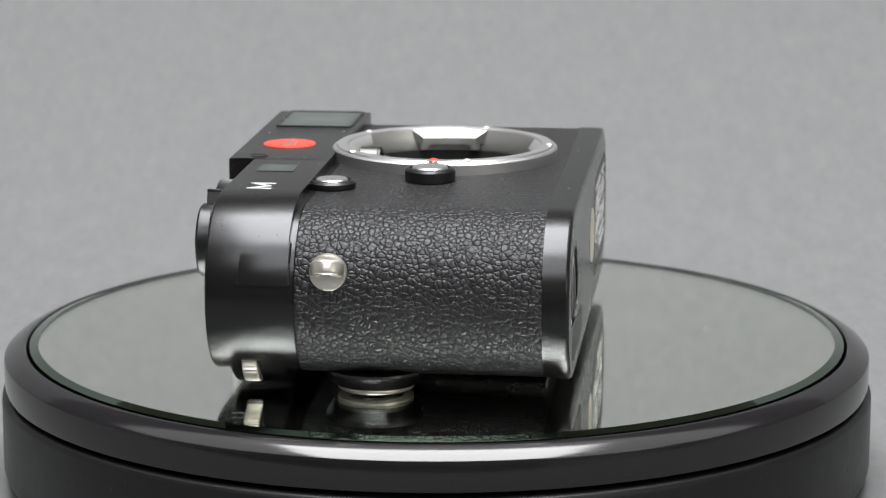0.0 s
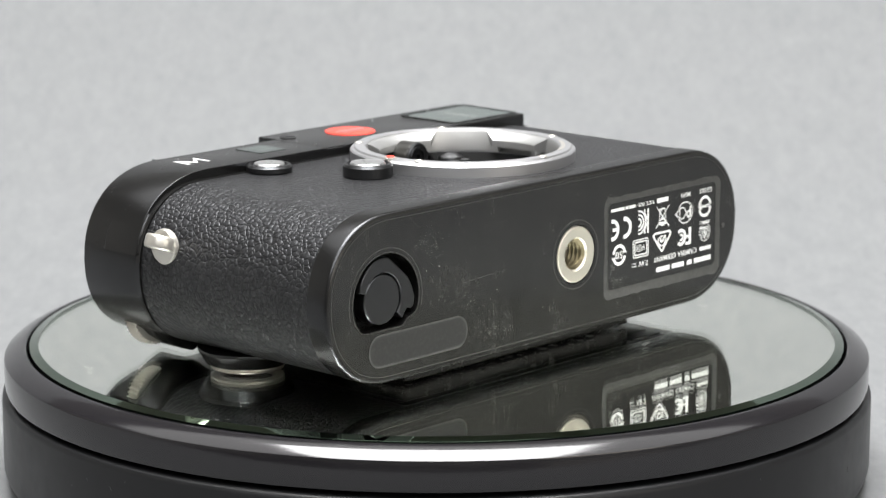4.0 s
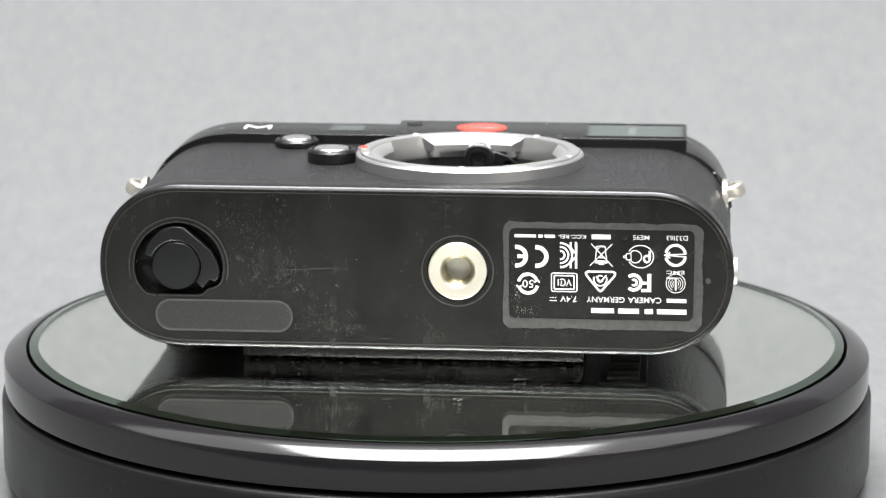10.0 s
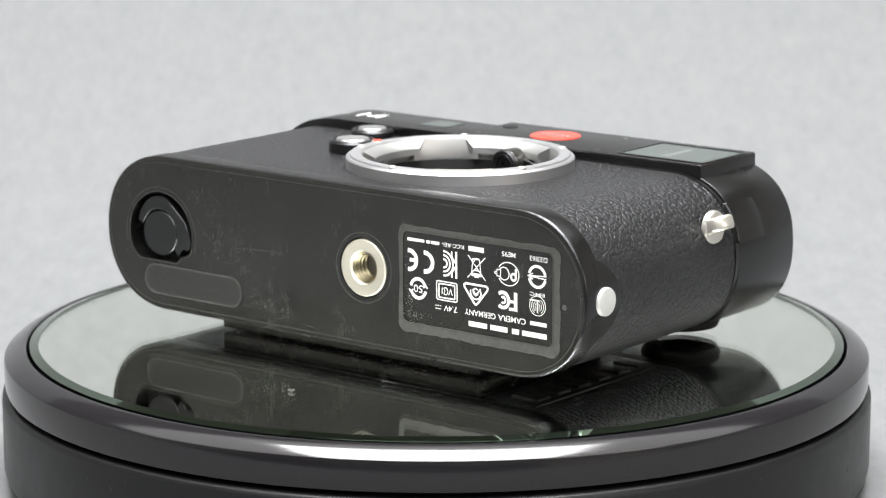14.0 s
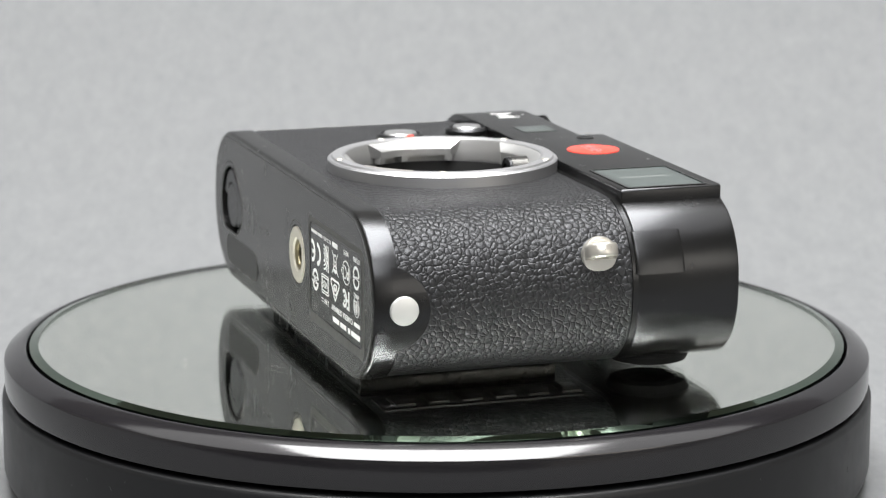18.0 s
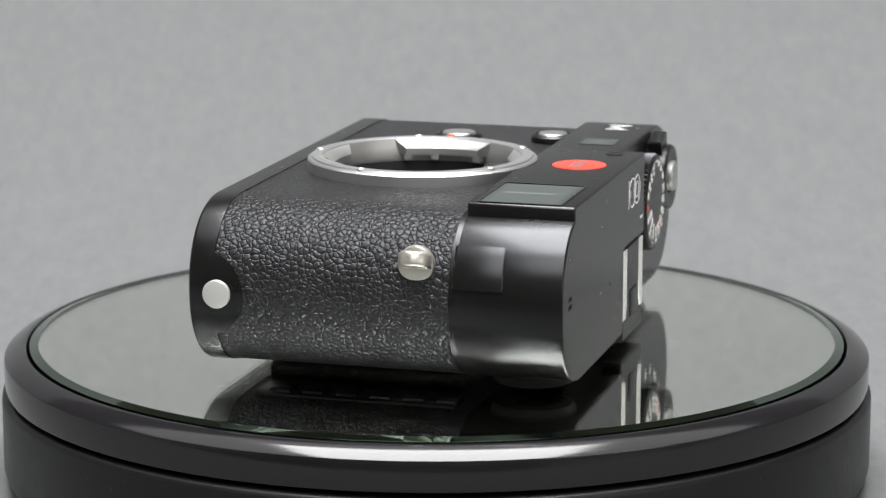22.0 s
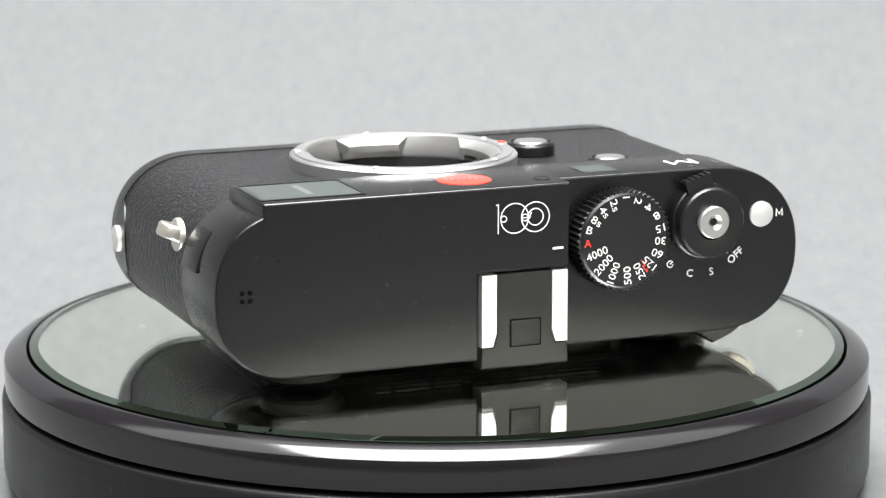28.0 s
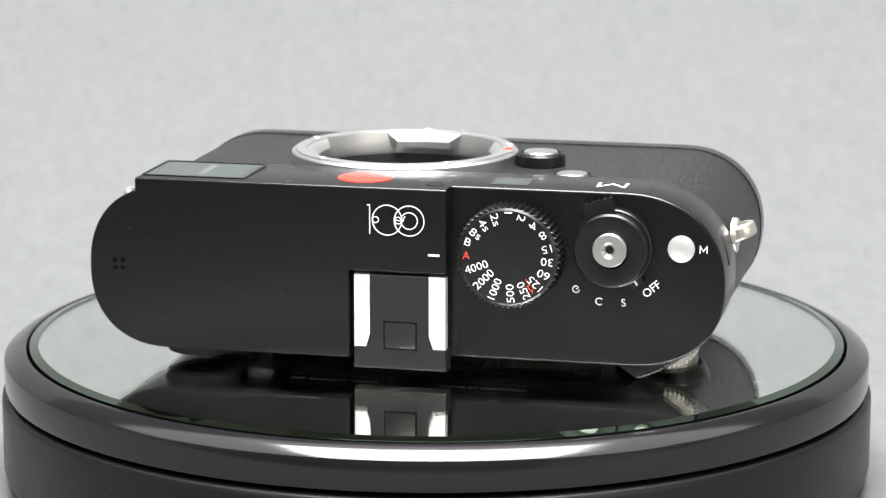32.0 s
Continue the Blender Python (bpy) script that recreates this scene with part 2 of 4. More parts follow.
TO = {"z": Matrix.Identity(4), "y": Matrix(((1, 0, 0, 0), (0, 0, 1, 0), (0, -1, 0, 0), (0, 0, 0, 1))),
      "-y": Matrix(((1, 0, 0, 0), (0, 0, -1, 0), (0, 1, 0, 0), (0, 0, 0, 1))),
      "x": Matrix(((0, 0, 1, 0), (0, 1, 0, 0), (-1, 0, 0, 0), (0, 0, 0, 1))),
      "-x": Matrix(((0, 0, -1, 0), (0, 1, 0, 0), (1, 0, 0, 0), (0, 0, 0, 1))),
      "-z": Matrix(((1, 0, 0, 0), (0, -1, 0, 0), (0, 0, -1, 0), (0, 0, 0, 1)))}


def lathe(profile, centre, axis="z", n=64, a0=0.0, a1=360.0, bm=None):
    """Turn a profile of (radius, height) about an axis through centre."""
    bm = bm or bmesh.new()
    m = Matrix.Translation(centre) @ TO[axis]
    full = abs(a1 - a0 - 360) < 1e-6
    cols = []
    for i in range(n if full else n + 1):
        g = radians(a0 + (a1 - a0) * i / n)
        cols.append([bm.verts.new(m @ Vector((r * math.cos(g), r * math.sin(g), h))) for r, h in profile])
    for i in range(n):
        a, b = cols[i], cols[(i + 1) % len(cols)]
        for j in range(len(profile) - 1):
            bm.faces.new((a[j], b[j], b[j + 1], a[j + 1]))
    if not full:
        bm.faces.new(cols[0])
        bm.faces.new(cols[-1][::-1])
    bmesh.ops.remove_doubles(bm, verts=bm.verts, dist=0.0005)
    bmesh.ops.recalc_face_normals(bm, faces=bm.faces)
    return bm


def disc(r, h, edge=0.2):
    """Profile of a solid disc with a rounded upper rim, standing on height 0."""
    return [(0, 0), (r, 0), (r, h - edge), (r - edge * 0.3, h - edge * 0.3), (r - edge, h), (0, h)]


def box(x0, x1, y0, y1, z0, z1, soft=0.3, bm=None):
    b = bmesh.new()
    bmesh.ops.create_cube(b, size=1)
    for v in b.verts:
        v.co = Vector((x0 + (v.co.x + 0.5) * (x1 - x0), y0 + (v.co.y + 0.5) * (y1 - y0), z0 + (v.co.z + 0.5) * (z1 - z0)))
    if soft:
        bmesh.ops.bevel(b, geom=b.edges, offset=soft, segments=2, profile=0.6, affect="EDGES")
    return merge(bm, b) if bm else b


def merge(a, b, m=None):
    me = bpy.data.meshes.new("scratch")
    if m:
        bmesh.ops.transform(b, matrix=m, verts=b.verts)
    b.to_mesh(me)
    b.free()
    a.from_mesh(me)
    bpy.data.meshes.remove(me)
    return a


def carve(bm, cutter, way="DIFFERENCE"):
    """bm less (or within) the solid cutter."""
    obs = []
    for b in (bm, cutter):
        me = bpy.data.meshes.new("scratch")
        b.to_mesh(me)
        b.free()
        obs.append(new("scratch", me))
    mod = obs[0].modifiers.new("cut", "BOOLEAN")
    mod.operation, mod.object, mod.solver = way, obs[1], "EXACT"
    dg = bpy.context.evaluated_depsgraph_get()
    dg.update()
    me = bpy.data.meshes.new_from_object(obs[0].evaluated_get(dg))
    out = bmesh.new()
    out.from_mesh(me)
    for o in obs:
        d = o.data
        bpy.data.objects.remove(o)
        bpy.data.meshes.remove(d)
    bpy.data.meshes.remove(me)
    return out


def letters(body, size, thick=0.05, bold=0.008):
    """Flat letters, centred, in the x y plane, reading along +x."""
    cu = bpy.data.curves.new("scratch", "FONT")
    cu.body, cu.size, cu.extrude, cu.resolution_u = body, size, thick, 3
    cu.align_x, cu.align_y = "CENTER", "CENTER"
    cu.offset = size * bold
    ob = new("scratch", cu)
    dg = bpy.context.evaluated_depsgraph_get()
    dg.update()
    me = bpy.data.meshes.new_from_object(ob.evaluated_get(dg))
    bm = bmesh.new()
    bm.from_mesh(me)
    bmesh.ops.remove_doubles(bm, verts=bm.verts, dist=0.0005)
    bpy.data.objects.remove(ob)
    bpy.data.curves.remove(cu)
    bpy.data.meshes.remove(me)
    return bm


def ribbon(pts, width, thick=0.1, closed=False):
    """A flat stroke of constant width along points in the x y plane."""
    bm = bmesh.new()
    k = len(pts)
    rows = []
    for i in range(k):
        a = Vector(pts[i - 1] if (closed or i) else pts[0])
        b = Vector(pts[(i + 1) % k] if (closed or i < k - 1) else pts[-1])
        c = Vector(pts[i])
        t1, t2 = (c - a), (b - c)
        t1 = t1.normalized() if t1.length > 1e-9 else t2.normalized()
        t2 = t2.normalized() if t2.length > 1e-9 else t1
        t = (t1 + t2).normalized() if (t1 + t2).length > 1e-6 else t1
        nrm = Vector((-t.y, t.x))
        w = width / 2 / max(0.45, abs(nrm.dot(Vector((-t1.y, t1.x)))))
        rows.append([bm.verts.new((*(c + nrm * w * s), h)) for s, h in ((-1, -thick / 2), (-1, thick / 2), (1, thick / 2), (1, -thick / 2))])
    for i in range(k if closed else k - 1):
        a, b = rows[i], rows[(i + 1) % k]
        for j in range(4):
            bm.faces.new((a[j], a[(j + 1) % 4], b[(j + 1) % 4], b[j]))
    if not closed:
        bm.faces.new(rows[0])
        bm.faces.new(rows[-1][::-1])
    bmesh.ops.recalc_face_normals(bm, faces=bm.faces)
    return bm


def arc(cx, cy, r, a0, a1, n=40):
    return [(cx + r * math.cos(radians(a0 + (a1 - a0) * i / n)), cy + r * math.sin(radians(a0 + (a1 - a0) * i / n))) for i in range(n + 1)]


def ring(cx, cy, r, n=48):
    return arc(cx, cy, r, 0, 360, n)[:-1]


def rounded(x0, x1, y0, y1, r, n=6):
    pts = []
    for cx, cy, q in ((x1 - r, y0 + r, -90), (x1 - r, y1 - r, 0), (x0 + r, y1 - r, 90), (x0 + r, y0 + r, 180)):
        pts += arc(cx, cy, r, q, q + 90, n)
    return pts


def plate(pts, y0, y1, soft=0.0):
    return prism(pts, y0, y1, 0, soft)


# frames in which flat marks are drawn: onto the top plate (seen from +y), the base (seen from -y), the front (from +z)
def on_top(x, z, y, turn=0):
    """Picture right is -x, picture up is +z."""
    return Matrix(((-1, 0, 0, x), (0, 0, 1, y), (0, 1, 0, z), (0, 0, 0, 1))) @ Matrix.Rotation(radians(turn), 4, "Z")


def on_base(x, z, y, turn=0):
    """Picture right is +x, picture up is +z."""
    return Matrix(((1, 0, 0, x), (0, 0, -1, y), (0, 1, 0, z), (0, 0, 0, 1))) @ Matrix.Rotation(radians(turn), 4, "Z")


def on_front(x, y, z, turn=0):
    return Matrix.Translation((x, y, z)) @ Matrix.Rotation(radians(turn), 4, "Z")


def moved(bm, m):
    bmesh.ops.transform(bm, matrix=m, verts=bm.verts)
    return bm


# ---------------------------------------------------------------- the place
FLOOR = -33.0


def build_room():
    # paper sweep: table part, curve and upright part as one sheet
    prof = [(-250 + 40 * i, FLOOR) for i in range(11)]
    for i in range(1, 25):
        g = radians(74 * i / 24)
        prof.append((150 + 270 * math.sin(g), FLOOR + 270 * (1 - math.cos(g))))
    y, z = prof[-1]
    prof += [(y + 14.3 * i, z + 50 * i) for i in range(1, 5)]
    bm = bmesh.new()
    back = [(py + 1.2 * (1 if pz > FLOOR + 100 else 0), pz - 1.2) for py, pz in prof]
    loop = prof + back[::-1]
    rows = [[bm.verts.new((x, py, pz)) for py, pz in loop] for x in range(-900, 901, 150)]
    k = len(loop)
    for p, q in zip(rows, rows[1:]):
        for j in range(k):
            bm.faces.new((p[j], q[j], q[(j + 1) % k], p[(j + 1) % k]))
    bm.faces.new(rows[0])
    bm.faces.new(rows[-1][::-1])
    bmesh.ops.recalc_face_normals(bm, faces=bm.faces)
    ob = part("backdrop", bm, PAPER, None, "mottled light grey background paper curving up behind the turntable", kind="structure")
    tagged(ob, category="backdrop")
    for name, b in (("wall_back", (-1700, 1700, 1500, 1600, -800, 1700)), ("wall_front", (-1700, 1700, -2300, -2200, -800, 1700)),
                    ("wall_west", (-1800, -1700, -2300, 1600, -800, 1700)), ("wall_east", (1700, 1800, -2300, 1600, -800, 1700)),
                    ("floor", (-1800, 1800, -2300, 1600, -900, -800)), ("ceiling", (-1800, 1800, -2300, 1600, 1700, 1800))):
        tagged(part(name, box(*b, soft=0), WALL, None, "plain dim painted " + name.split("_")[0], kind="structure"), category=name.split("_")[0])
    # the table under the paper
    t = tagged(new("table"), "plain dark table under the grey paper", "table")
    t.location = (0, 0, -0.8)
    part("tabletop", box(-950, 950, -1150, 440, 700, 798.8 + FLOOR - 3, 3), DRUM, t)
    for x in (-880, 880):
        for y in (-1080, 380):
            part("leg", box(x - 30, x + 30, y - 30, y + 30, 0, 700, 3), DRUM, t)


def build_turntable():
    t = tagged(new("turntable"), "round black motor turntable with a mirror top on grey paper", "turntable")
    t.location = (0, 0, -0.033)
    Z = 33.0
    part("base", lathe([(0, 1.2), (95.5, 1.2), (98.0, 1.9), (99.4, 3.4), (100.0, 5.5), (100.0, 20.8), (99.8, 21.8), (99.2, 22.2), (0, 22.2)], (0, 0, 0), n=192), DRUM, t, "matt dark plastic drum", sharp=50)
    for g in (30, 150, 270):
        part("foot", lathe(disc(9, 1.3), (70 * math.cos(radians(g)), 70 * math.sin(radians(g)), 0), n=32), GAP, t)
    # seam coloured black so that the gap reads as deep shade
    part("seam", lathe([(0, 22.2), (94.4, 22.2), (94.4, 23.2), (0, 23.2)], (0, 0, 0), n=128), GAP, t)
    rim = [(93.9, 23.2), (98.6, 23.2), (99.1, 23.5), (99.3, 24.4), (99.3, 29.75), (99.22, 30.0), (99.0, 30.2)]
    # slightly convex slope from the crease up to the inner lip
    for k in range(1, 9):
        u = k / 8
        rim.append((99.0 - 4.0 * u, 30.2 + 2.05 * u + 0.22 * math.sin(math.pi * u)))
    rim += [(94.6, 32.28), (94.3, 32.1), (94.05, 31.6), (93.9, 31.0), (93.9, 23.2)]
    part("rim", lathe(rim, (0, 0, 0), n=256), PLATTER, t, "glossy gunmetal lacquered rim", sharp=25)
    top = part("mirror", lathe([(0, Z - 0.5), (91.6, Z - 0.5), (91.6, Z - 4.0), (0, Z - 4.0)], (0, 0, 0), n=256), SILVER, t, "round silvered mirror with a green bevelled edge", sharp=20)
    sheet = bmesh.new()
    rows = [[sheet.verts.new((r * math.cos(math.tau * i / 256), r * math.sin(math.tau * i / 256), Z)) for i in range(256)] for r in (30.0, 60.0, 91.55)]
    sheet.faces.new(rows[0])
    for a, b in zip(rows, rows[1:]):
        for i in range(256):
            sheet.faces.new((a[i], b[i], b[(i + 1) % 256], a[(i + 1) % 256]))
    part("glass_face", sheet, GLASS, top, "clear polished face of the glass", sharp=20)
    part("glass_bevel", lathe([(91.55, Z), (93.5, Z - 0.6), (93.5, Z - 4.0), (91.65, Z - 4.0), (91.65, Z - 0.6), (91.55, Z)], (0, 0, 0), n=256), BEVEL, top, "dark green bevelled edge of the glass", sharp=8)
    # lint and dust on the glass
    rnd = random.Random(5)
    bm = bmesh.new()
    for i in range(70):
        r, g = 88 * math.sqrt(rnd.random()), rnd.random() * 6.283
        s = rnd.uniform(0.02, 0.05)
        merge(bm, box(-s, s, -s * 0.8, s * 0.8, 0, s, 0), Matrix.Translation((r * math.cos(g), r * math.sin(g), Z)) @ Matrix.Rotation(rnd.random() * 6, 4, "Z"))
    part("dust", bm, DUST, top, kind="stuff")
    for i, (x, y, ln, g) in enumerate(((22, -44, 3.0, 50), (-4, 55, 2.6, 80), (-78, 32, 3.2, 60), (62, -30, 2.2, 70), (10, -62, 1.8, -60))):
        pts = [(ln * (k / 19 - 0.5), 0.7 * math.sin(k * 0.32 + i) + 0.3 * math.sin(k * 0.8 + 2 * i)) for k in range(20)]
        part("lint_fibre", moved(ribbon(pts, 0.028, 0.028), Matrix.Translation((x, y, Z + 0.06)) @ Matrix.Rotation(radians(g), 4, "Z")), DUST, top)
    # stray lint on the side of the drum
    rnd = random.Random(21)
    for i in range(14):
        g = radians(-90 + rnd.uniform(-75, 75))
        pts = [(0.16 * k - 0.5 + 0.1 * math.sin(k + i), 0.35 * math.sin(k * 0.5 + i * 2)) for k in range(int(rnd.uniform(4, 8)))]
        m = Matrix.Translation((100.06 * math.cos(g), 100.06 * math.sin(g), rnd.uniform(8, 19))) @ Matrix.Rotation(g + math.pi / 2, 4, "Z") @ Matrix.Rotation(math.pi / 2, 4, "X") @ Matrix.Rotation(rnd.uniform(0, 6), 4, "Z")
        part("lint_fibre", moved(ribbon(pts, 0.05, 0.05), m), LINT, t)
    return top


# ---------------------------------------------------------------- the device
MX, MY = 7.7, -1.1        # centre of the lens mount
BODY = dict(lb=(18.4, 17.9), rb=(18.4, 17.9), rt=(18.4, 17.9), lt=(18.4, 17.9))


def body_outline(grow=0.0):
    return outline(-71.2 - grow, 67.4 + grow, 3.9 - grow, 39.7 + grow, p=2.15, n=20, **{k: (a + grow, b + grow) for k, (a, b) in BODY.items()})


def side_x(z, right, grow=0.0):
    """How far the curved end of the body reaches at height z."""
    b, a = 17.9 + grow, 18.4 + grow
    u = max(0.0, 1 - (abs(z - 21.8) / b) ** 2.15) ** (1 / 2.15)
    return (67.4 - 18.4 + a * u) if right else (-71.2 + 18.4 - a * u)


def patch(right, z0, z1, y0, y1, thick, soft=0.35):
    """A raised pad that follows the curved end of the body."""
    pts = []
    n = 12
    for i in range(n + 1):
        z = z0 + (z1 - z0) * i / n
        pts.append((side_x(z, right, thick), z))
    for i in range(n, -1, -1):
        z = z0 + (z1 - z0) * i / n
        pts.append((side_x(z, right, -1.0), z))
    if not right:
        pts = pts[::-1]
    return prism(pts, y0, y1, soft, soft)


def build_body(dev):
    shell = prism(body_outline(), -29.8, 21.6)
    shell = carve(shell, lathe([(0, 0), (22.35, 0), (22.35, 40), (0, 40)], (MX, MY, 10), n=72))
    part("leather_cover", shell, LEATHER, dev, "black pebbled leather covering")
    cav = part("mount_cavity", lathe([(0, 12), (22.15, 12), (22.15, 37.35), (22.32, 37.35), (22.32, 11.9), (0, 11.9)], (MX, MY, 0), n=72), CAVITY, dev, "matt black inner chamber")
    part("shutter_blade", box(MX - 17, MX + 17, MY - 11, MY + 11, 12.2, 12.8, 0.2), KNOB, cav)
    for i in range(4):
        part("shutter_blade", box(MX - 17, MX + 17, MY - 10 + i * 5, MY - 9.6 + i * 5, 12.8, 13.1, 0.1), KNOB, cav)
    # range arm and roller
    rol = part("roller", lathe([(0, 1.4), (3.2, 1.4), (3.3, 0.3), (3.6, 0.6), (3.6, 4.6), (0, 4.6)], (8.6, 14.0, 37.9), "y", 48), GUN, dev, "small steel roller with a black hub")
    part("roller_hub", lathe([(0, 0.9), (0.8, 0.9), (0.85, 0.25), (1.5, 0.2), (1.6, 0.5), (1.95, 0.5), (2.05, 0.0), (2.5, 0.0), (2.6, 0.12), (2.7, 0.0), (3.25, 0.0), (3.5, 0.25), (3.5, 0.9)], (8.6, 13.75, 37.9), "y", 40), KNOB, rol, sharp=25)
    arm = [(-2.0, -8.0), (11.6, -8.0), (11.4, -4.4), (9.8, -2.6), (8.6, -0.6), (6.6, 1.0), (4.0, 1.8), (0.0, 2.0), (-2.0, 0.0)]
    arm = carve(prism([(8.6 + x, 37.4 + z) for x, z in arm], 17.0, 18.4, 0.25, 0.25), lathe([(0, 0), (1.15, 0), (1.15, 6), (0, 6)], (15.2, 15, 36.1), "y", 24))
    part("range_arm", arm, KNOB, dev, "black range arm with a round hole")
    for k in range(6):
        part("spring_coil", lathe([(1.5 + 0.28 * math.cos(radians(a)), 0.28 * math.sin(radians(a))) for a in range(0, 361, 60)], (15.6 + k * 0.72, 13.6, 33.8), "x", 24), GUN, dev)
    part("spring_post", lathe([(0, 0), (3.2, 0), (3.4, 0.6), (2.9, 2.2), (1.2, 3.0), (0, 3.1)], (22.0, 15.8, 34.2), "z", 32), KNOB, dev)
    for x in (17.0, 20.5):
        part("contact_pin", lathe(disc(1.1, 2.0), (x, 9.8, 34.6), "z", 20), KNOB, dev)


def build_base(dev):
    bm = prism(body_outline(0.25), -35.3, -29.7, 0.9, 0.0)
    lockcut = [(-59.6, 15.2), (-60.8, 15.4), (-61.8, 16.1), (-62.5, 17.0)] + arc(-53.8, 21.6, 10.05, 204, -19, 44) + [(-44.9, 17.6), (-46.0, 17.0), (-47.0, 16.8), (-47.7, 16.3), (-48.6, 15.4), (-49.4, 15.2)]
    bm = carve(bm, prism(lockcut[::-1], -40, -31.0))
    bm = carve(bm, lathe([(0, 0), (6.75, 0), (6.75, 8), (0, 8)], (7.7, -38, 21.8), "y", 56))
    base = part("base_plate", bm, BASE_PAINT, dev, "scuffed black painted base plate")
    # only the flat underside is scuffed
    base.data.materials.append(PAINT)
    for f in base.data.polygons:
        f.material_index = 0 if f.normal.y < -0.95 else 1
    worn = outline(-70.0, 66.2, 5.1, 38.5, (17.2, 16.7), (17.2, 16.7), (17.2, 16.7), (17.2, 16.7), p=2.15, n=20)
    part("edge_wear", moved(ribbon(worn, 0.16, 0.03, True), on_base(0, 0, -35.3)), HALO, base)
    part("lock_well", prism(lockcut[::-1], -31.0, -30.6), CAVITY, base)
    # strip of brighter metal draws the highlight along the worn, rounded edge
    part("lock_lip", moved(ribbon(lockcut, 0.3, 0.12, True), on_base(0, 0, -35.3)), GUN, base, "worn edge of the lock recess, brighter metal standing in for its highlight")
    part("lock_halo", moved(ribbon(arc(-53.8, 21.6, 11.0, 195, -15, 48), 0.22, 0.03), on_base(0, 0, -35.3)), HALO, base)
    part("socket_halo", moved(ribbon(ring(7.7, 21.8, 7.8), 0.25, 0.03, True), on_base(0, 0, -35.3)), HALO, base)
    # folding key of the lock
    key = [(-61.3, 24.1), (-60.9, 26.0), (-60.0, 27.5), (-58.7, 29.0), (-57.0, 30.1), (-54.8, 30.6), (-52.6, 30.4), (-46.7, 25.4), (-45.4, 23.0), (-44.7, 20.8), (-45.0, 19.2), (-45.8, 18.4),
           (-47.0, 18.8), (-47.8, 17.9), (-48.6, 16.8), (-50.0, 18.1)] + arc(-54.5, 21.7, 5.6, -38, 160, 26)
    part("lock_key", prism(key[::-1], -35.0, -31.5, 0.3, 0), KNOB, base, "folded black key ring")
    part("lock_button", lathe([(0, 0), (5.1, 0), (5.35, 0.25), (5.35, 3.5), (0, 3.5)], (-54.5, -34.85, 21.7), "y", 56), KNOB, base)
    # tripod socket
    part("tripod_socket", lathe([(3.45, 5), (3.45, 0.7), (3.9, 0.2), (6.1, 0), (6.4, 0.2), (6.4, 5)], (7.7, -35.5, 21.8), "y", 64), BRASSY, base, "nickel ring with a threaded hole", sharp=25)
    for i in range(4):
        part("thread", lathe([(3.5, 0), (2.85, 0.5), (2.8, 0.65), (3.5, 1.15)], (7.7, -34.9 + i * 1.15, 21.8), "y", 40), THREAD, base, sharp=25)
    part("socket_bottom", lathe([(0, 0.25), (1.6, 0), (3.5, 0), (3.5, 0.4), (0, 0.4)], (7.7, -30.5, 21.8), "y", 32), BRASSY, base)
    # glue residue left round the maker's label
    inner = rounded(18.7, 59.2, 11.4, 31.8, 1.5, 8)
    outer = []
    ro = rounded(17.7, 60.9, 9.4, 33.0, 2.0, 8)
    dense = []
    for a, b in zip(ro, ro[1:] + ro[:1]):
        k = max(1, int(math.hypot(b[0] - a[0], b[1] - a[1]) / 0.8))
        dense += [(a[0] + (b[0] - a[0]) * i / k, a[1] + (b[1] - a[1]) * i / k) for i in range(k)]
    cx, cz = 39.6, 21.4
    for x, z in dense:
        w = 0.45 * noise.noise(Vector((x * 0.35, z * 0.35, 1.0))) + 0.25 * noise.noise(Vector((x * 0.9, z * 0.9, 4.0)))
        d = Vector((x - cx, z - cz)).normalized()
        outer.append((x + d.x * w * 0.9, z + d.y * w * 0.9))
    bm = bmesh.new()
    for ring_pts in (outer, inner):
        vs = [bm.verts.new((x, -35.335, z)) for x, z in ring_pts]
        for a, b in zip(vs, vs[1:] + vs[:1]):
            bm.edges.new((a, b))
    bmesh.ops.triangle_fill(bm, use_beauty=True, edges=bm.edges[:])
    r = bmesh.ops.extrude_face_region(bm, geom=bm.faces[:])
    bmesh.ops.translate(bm, vec=(0, 0.08, 0), verts=[v for v in r["geom"] if isinstance(v, bmesh.types.BMVert)])
    bmesh.ops.recalc_face_normals(bm, faces=bm.faces)
    part("glue_residue", bm, RESIDUE, base, "dull grey adhesive smear")
    part("label_edge", moved(ribbon(rounded(18.8, 59.1, 11.5, 31.7, 1.5, 6), 0.17, 0.1, True), on_base(0, 0, -35.4)), RESIDUE, base)
    pill = rounded(-58.9, -28.8, 7.5, 14.2, 3.2, 8)
    part("sticker", prism(pill, -35.38, -35.2), PILL, base, "dull oblong grey sticker")
    part("sticker_edge", moved(ribbon(pill, 0.4, 0.1, True), on_base(0, 0, -35.38)), RESIDUE, base)
    part("pad_dot", lathe(disc(0.6, 0.1, 0.03), (62.1, -35.33, 20.6), "-y", 20), RESIDUE, base)
    for pts in (((-32, 21.2), (-26, 21.6), (-18, 22.0)), ((-16.6, 12.6), (-15.0, 11.0)), ((-15.6, 12.8), (-14.2, 11.4)), ((-9, 6.4), (-7, 6.3))):
        part("scratch", moved(ribbon(pts, 0.08, 0.03), on_base(0, 0, -35.31)), RESIDUE, base)
    # dust flecks in loose clusters
    rnd = random.Random(11)
    bm = bmesh.new()
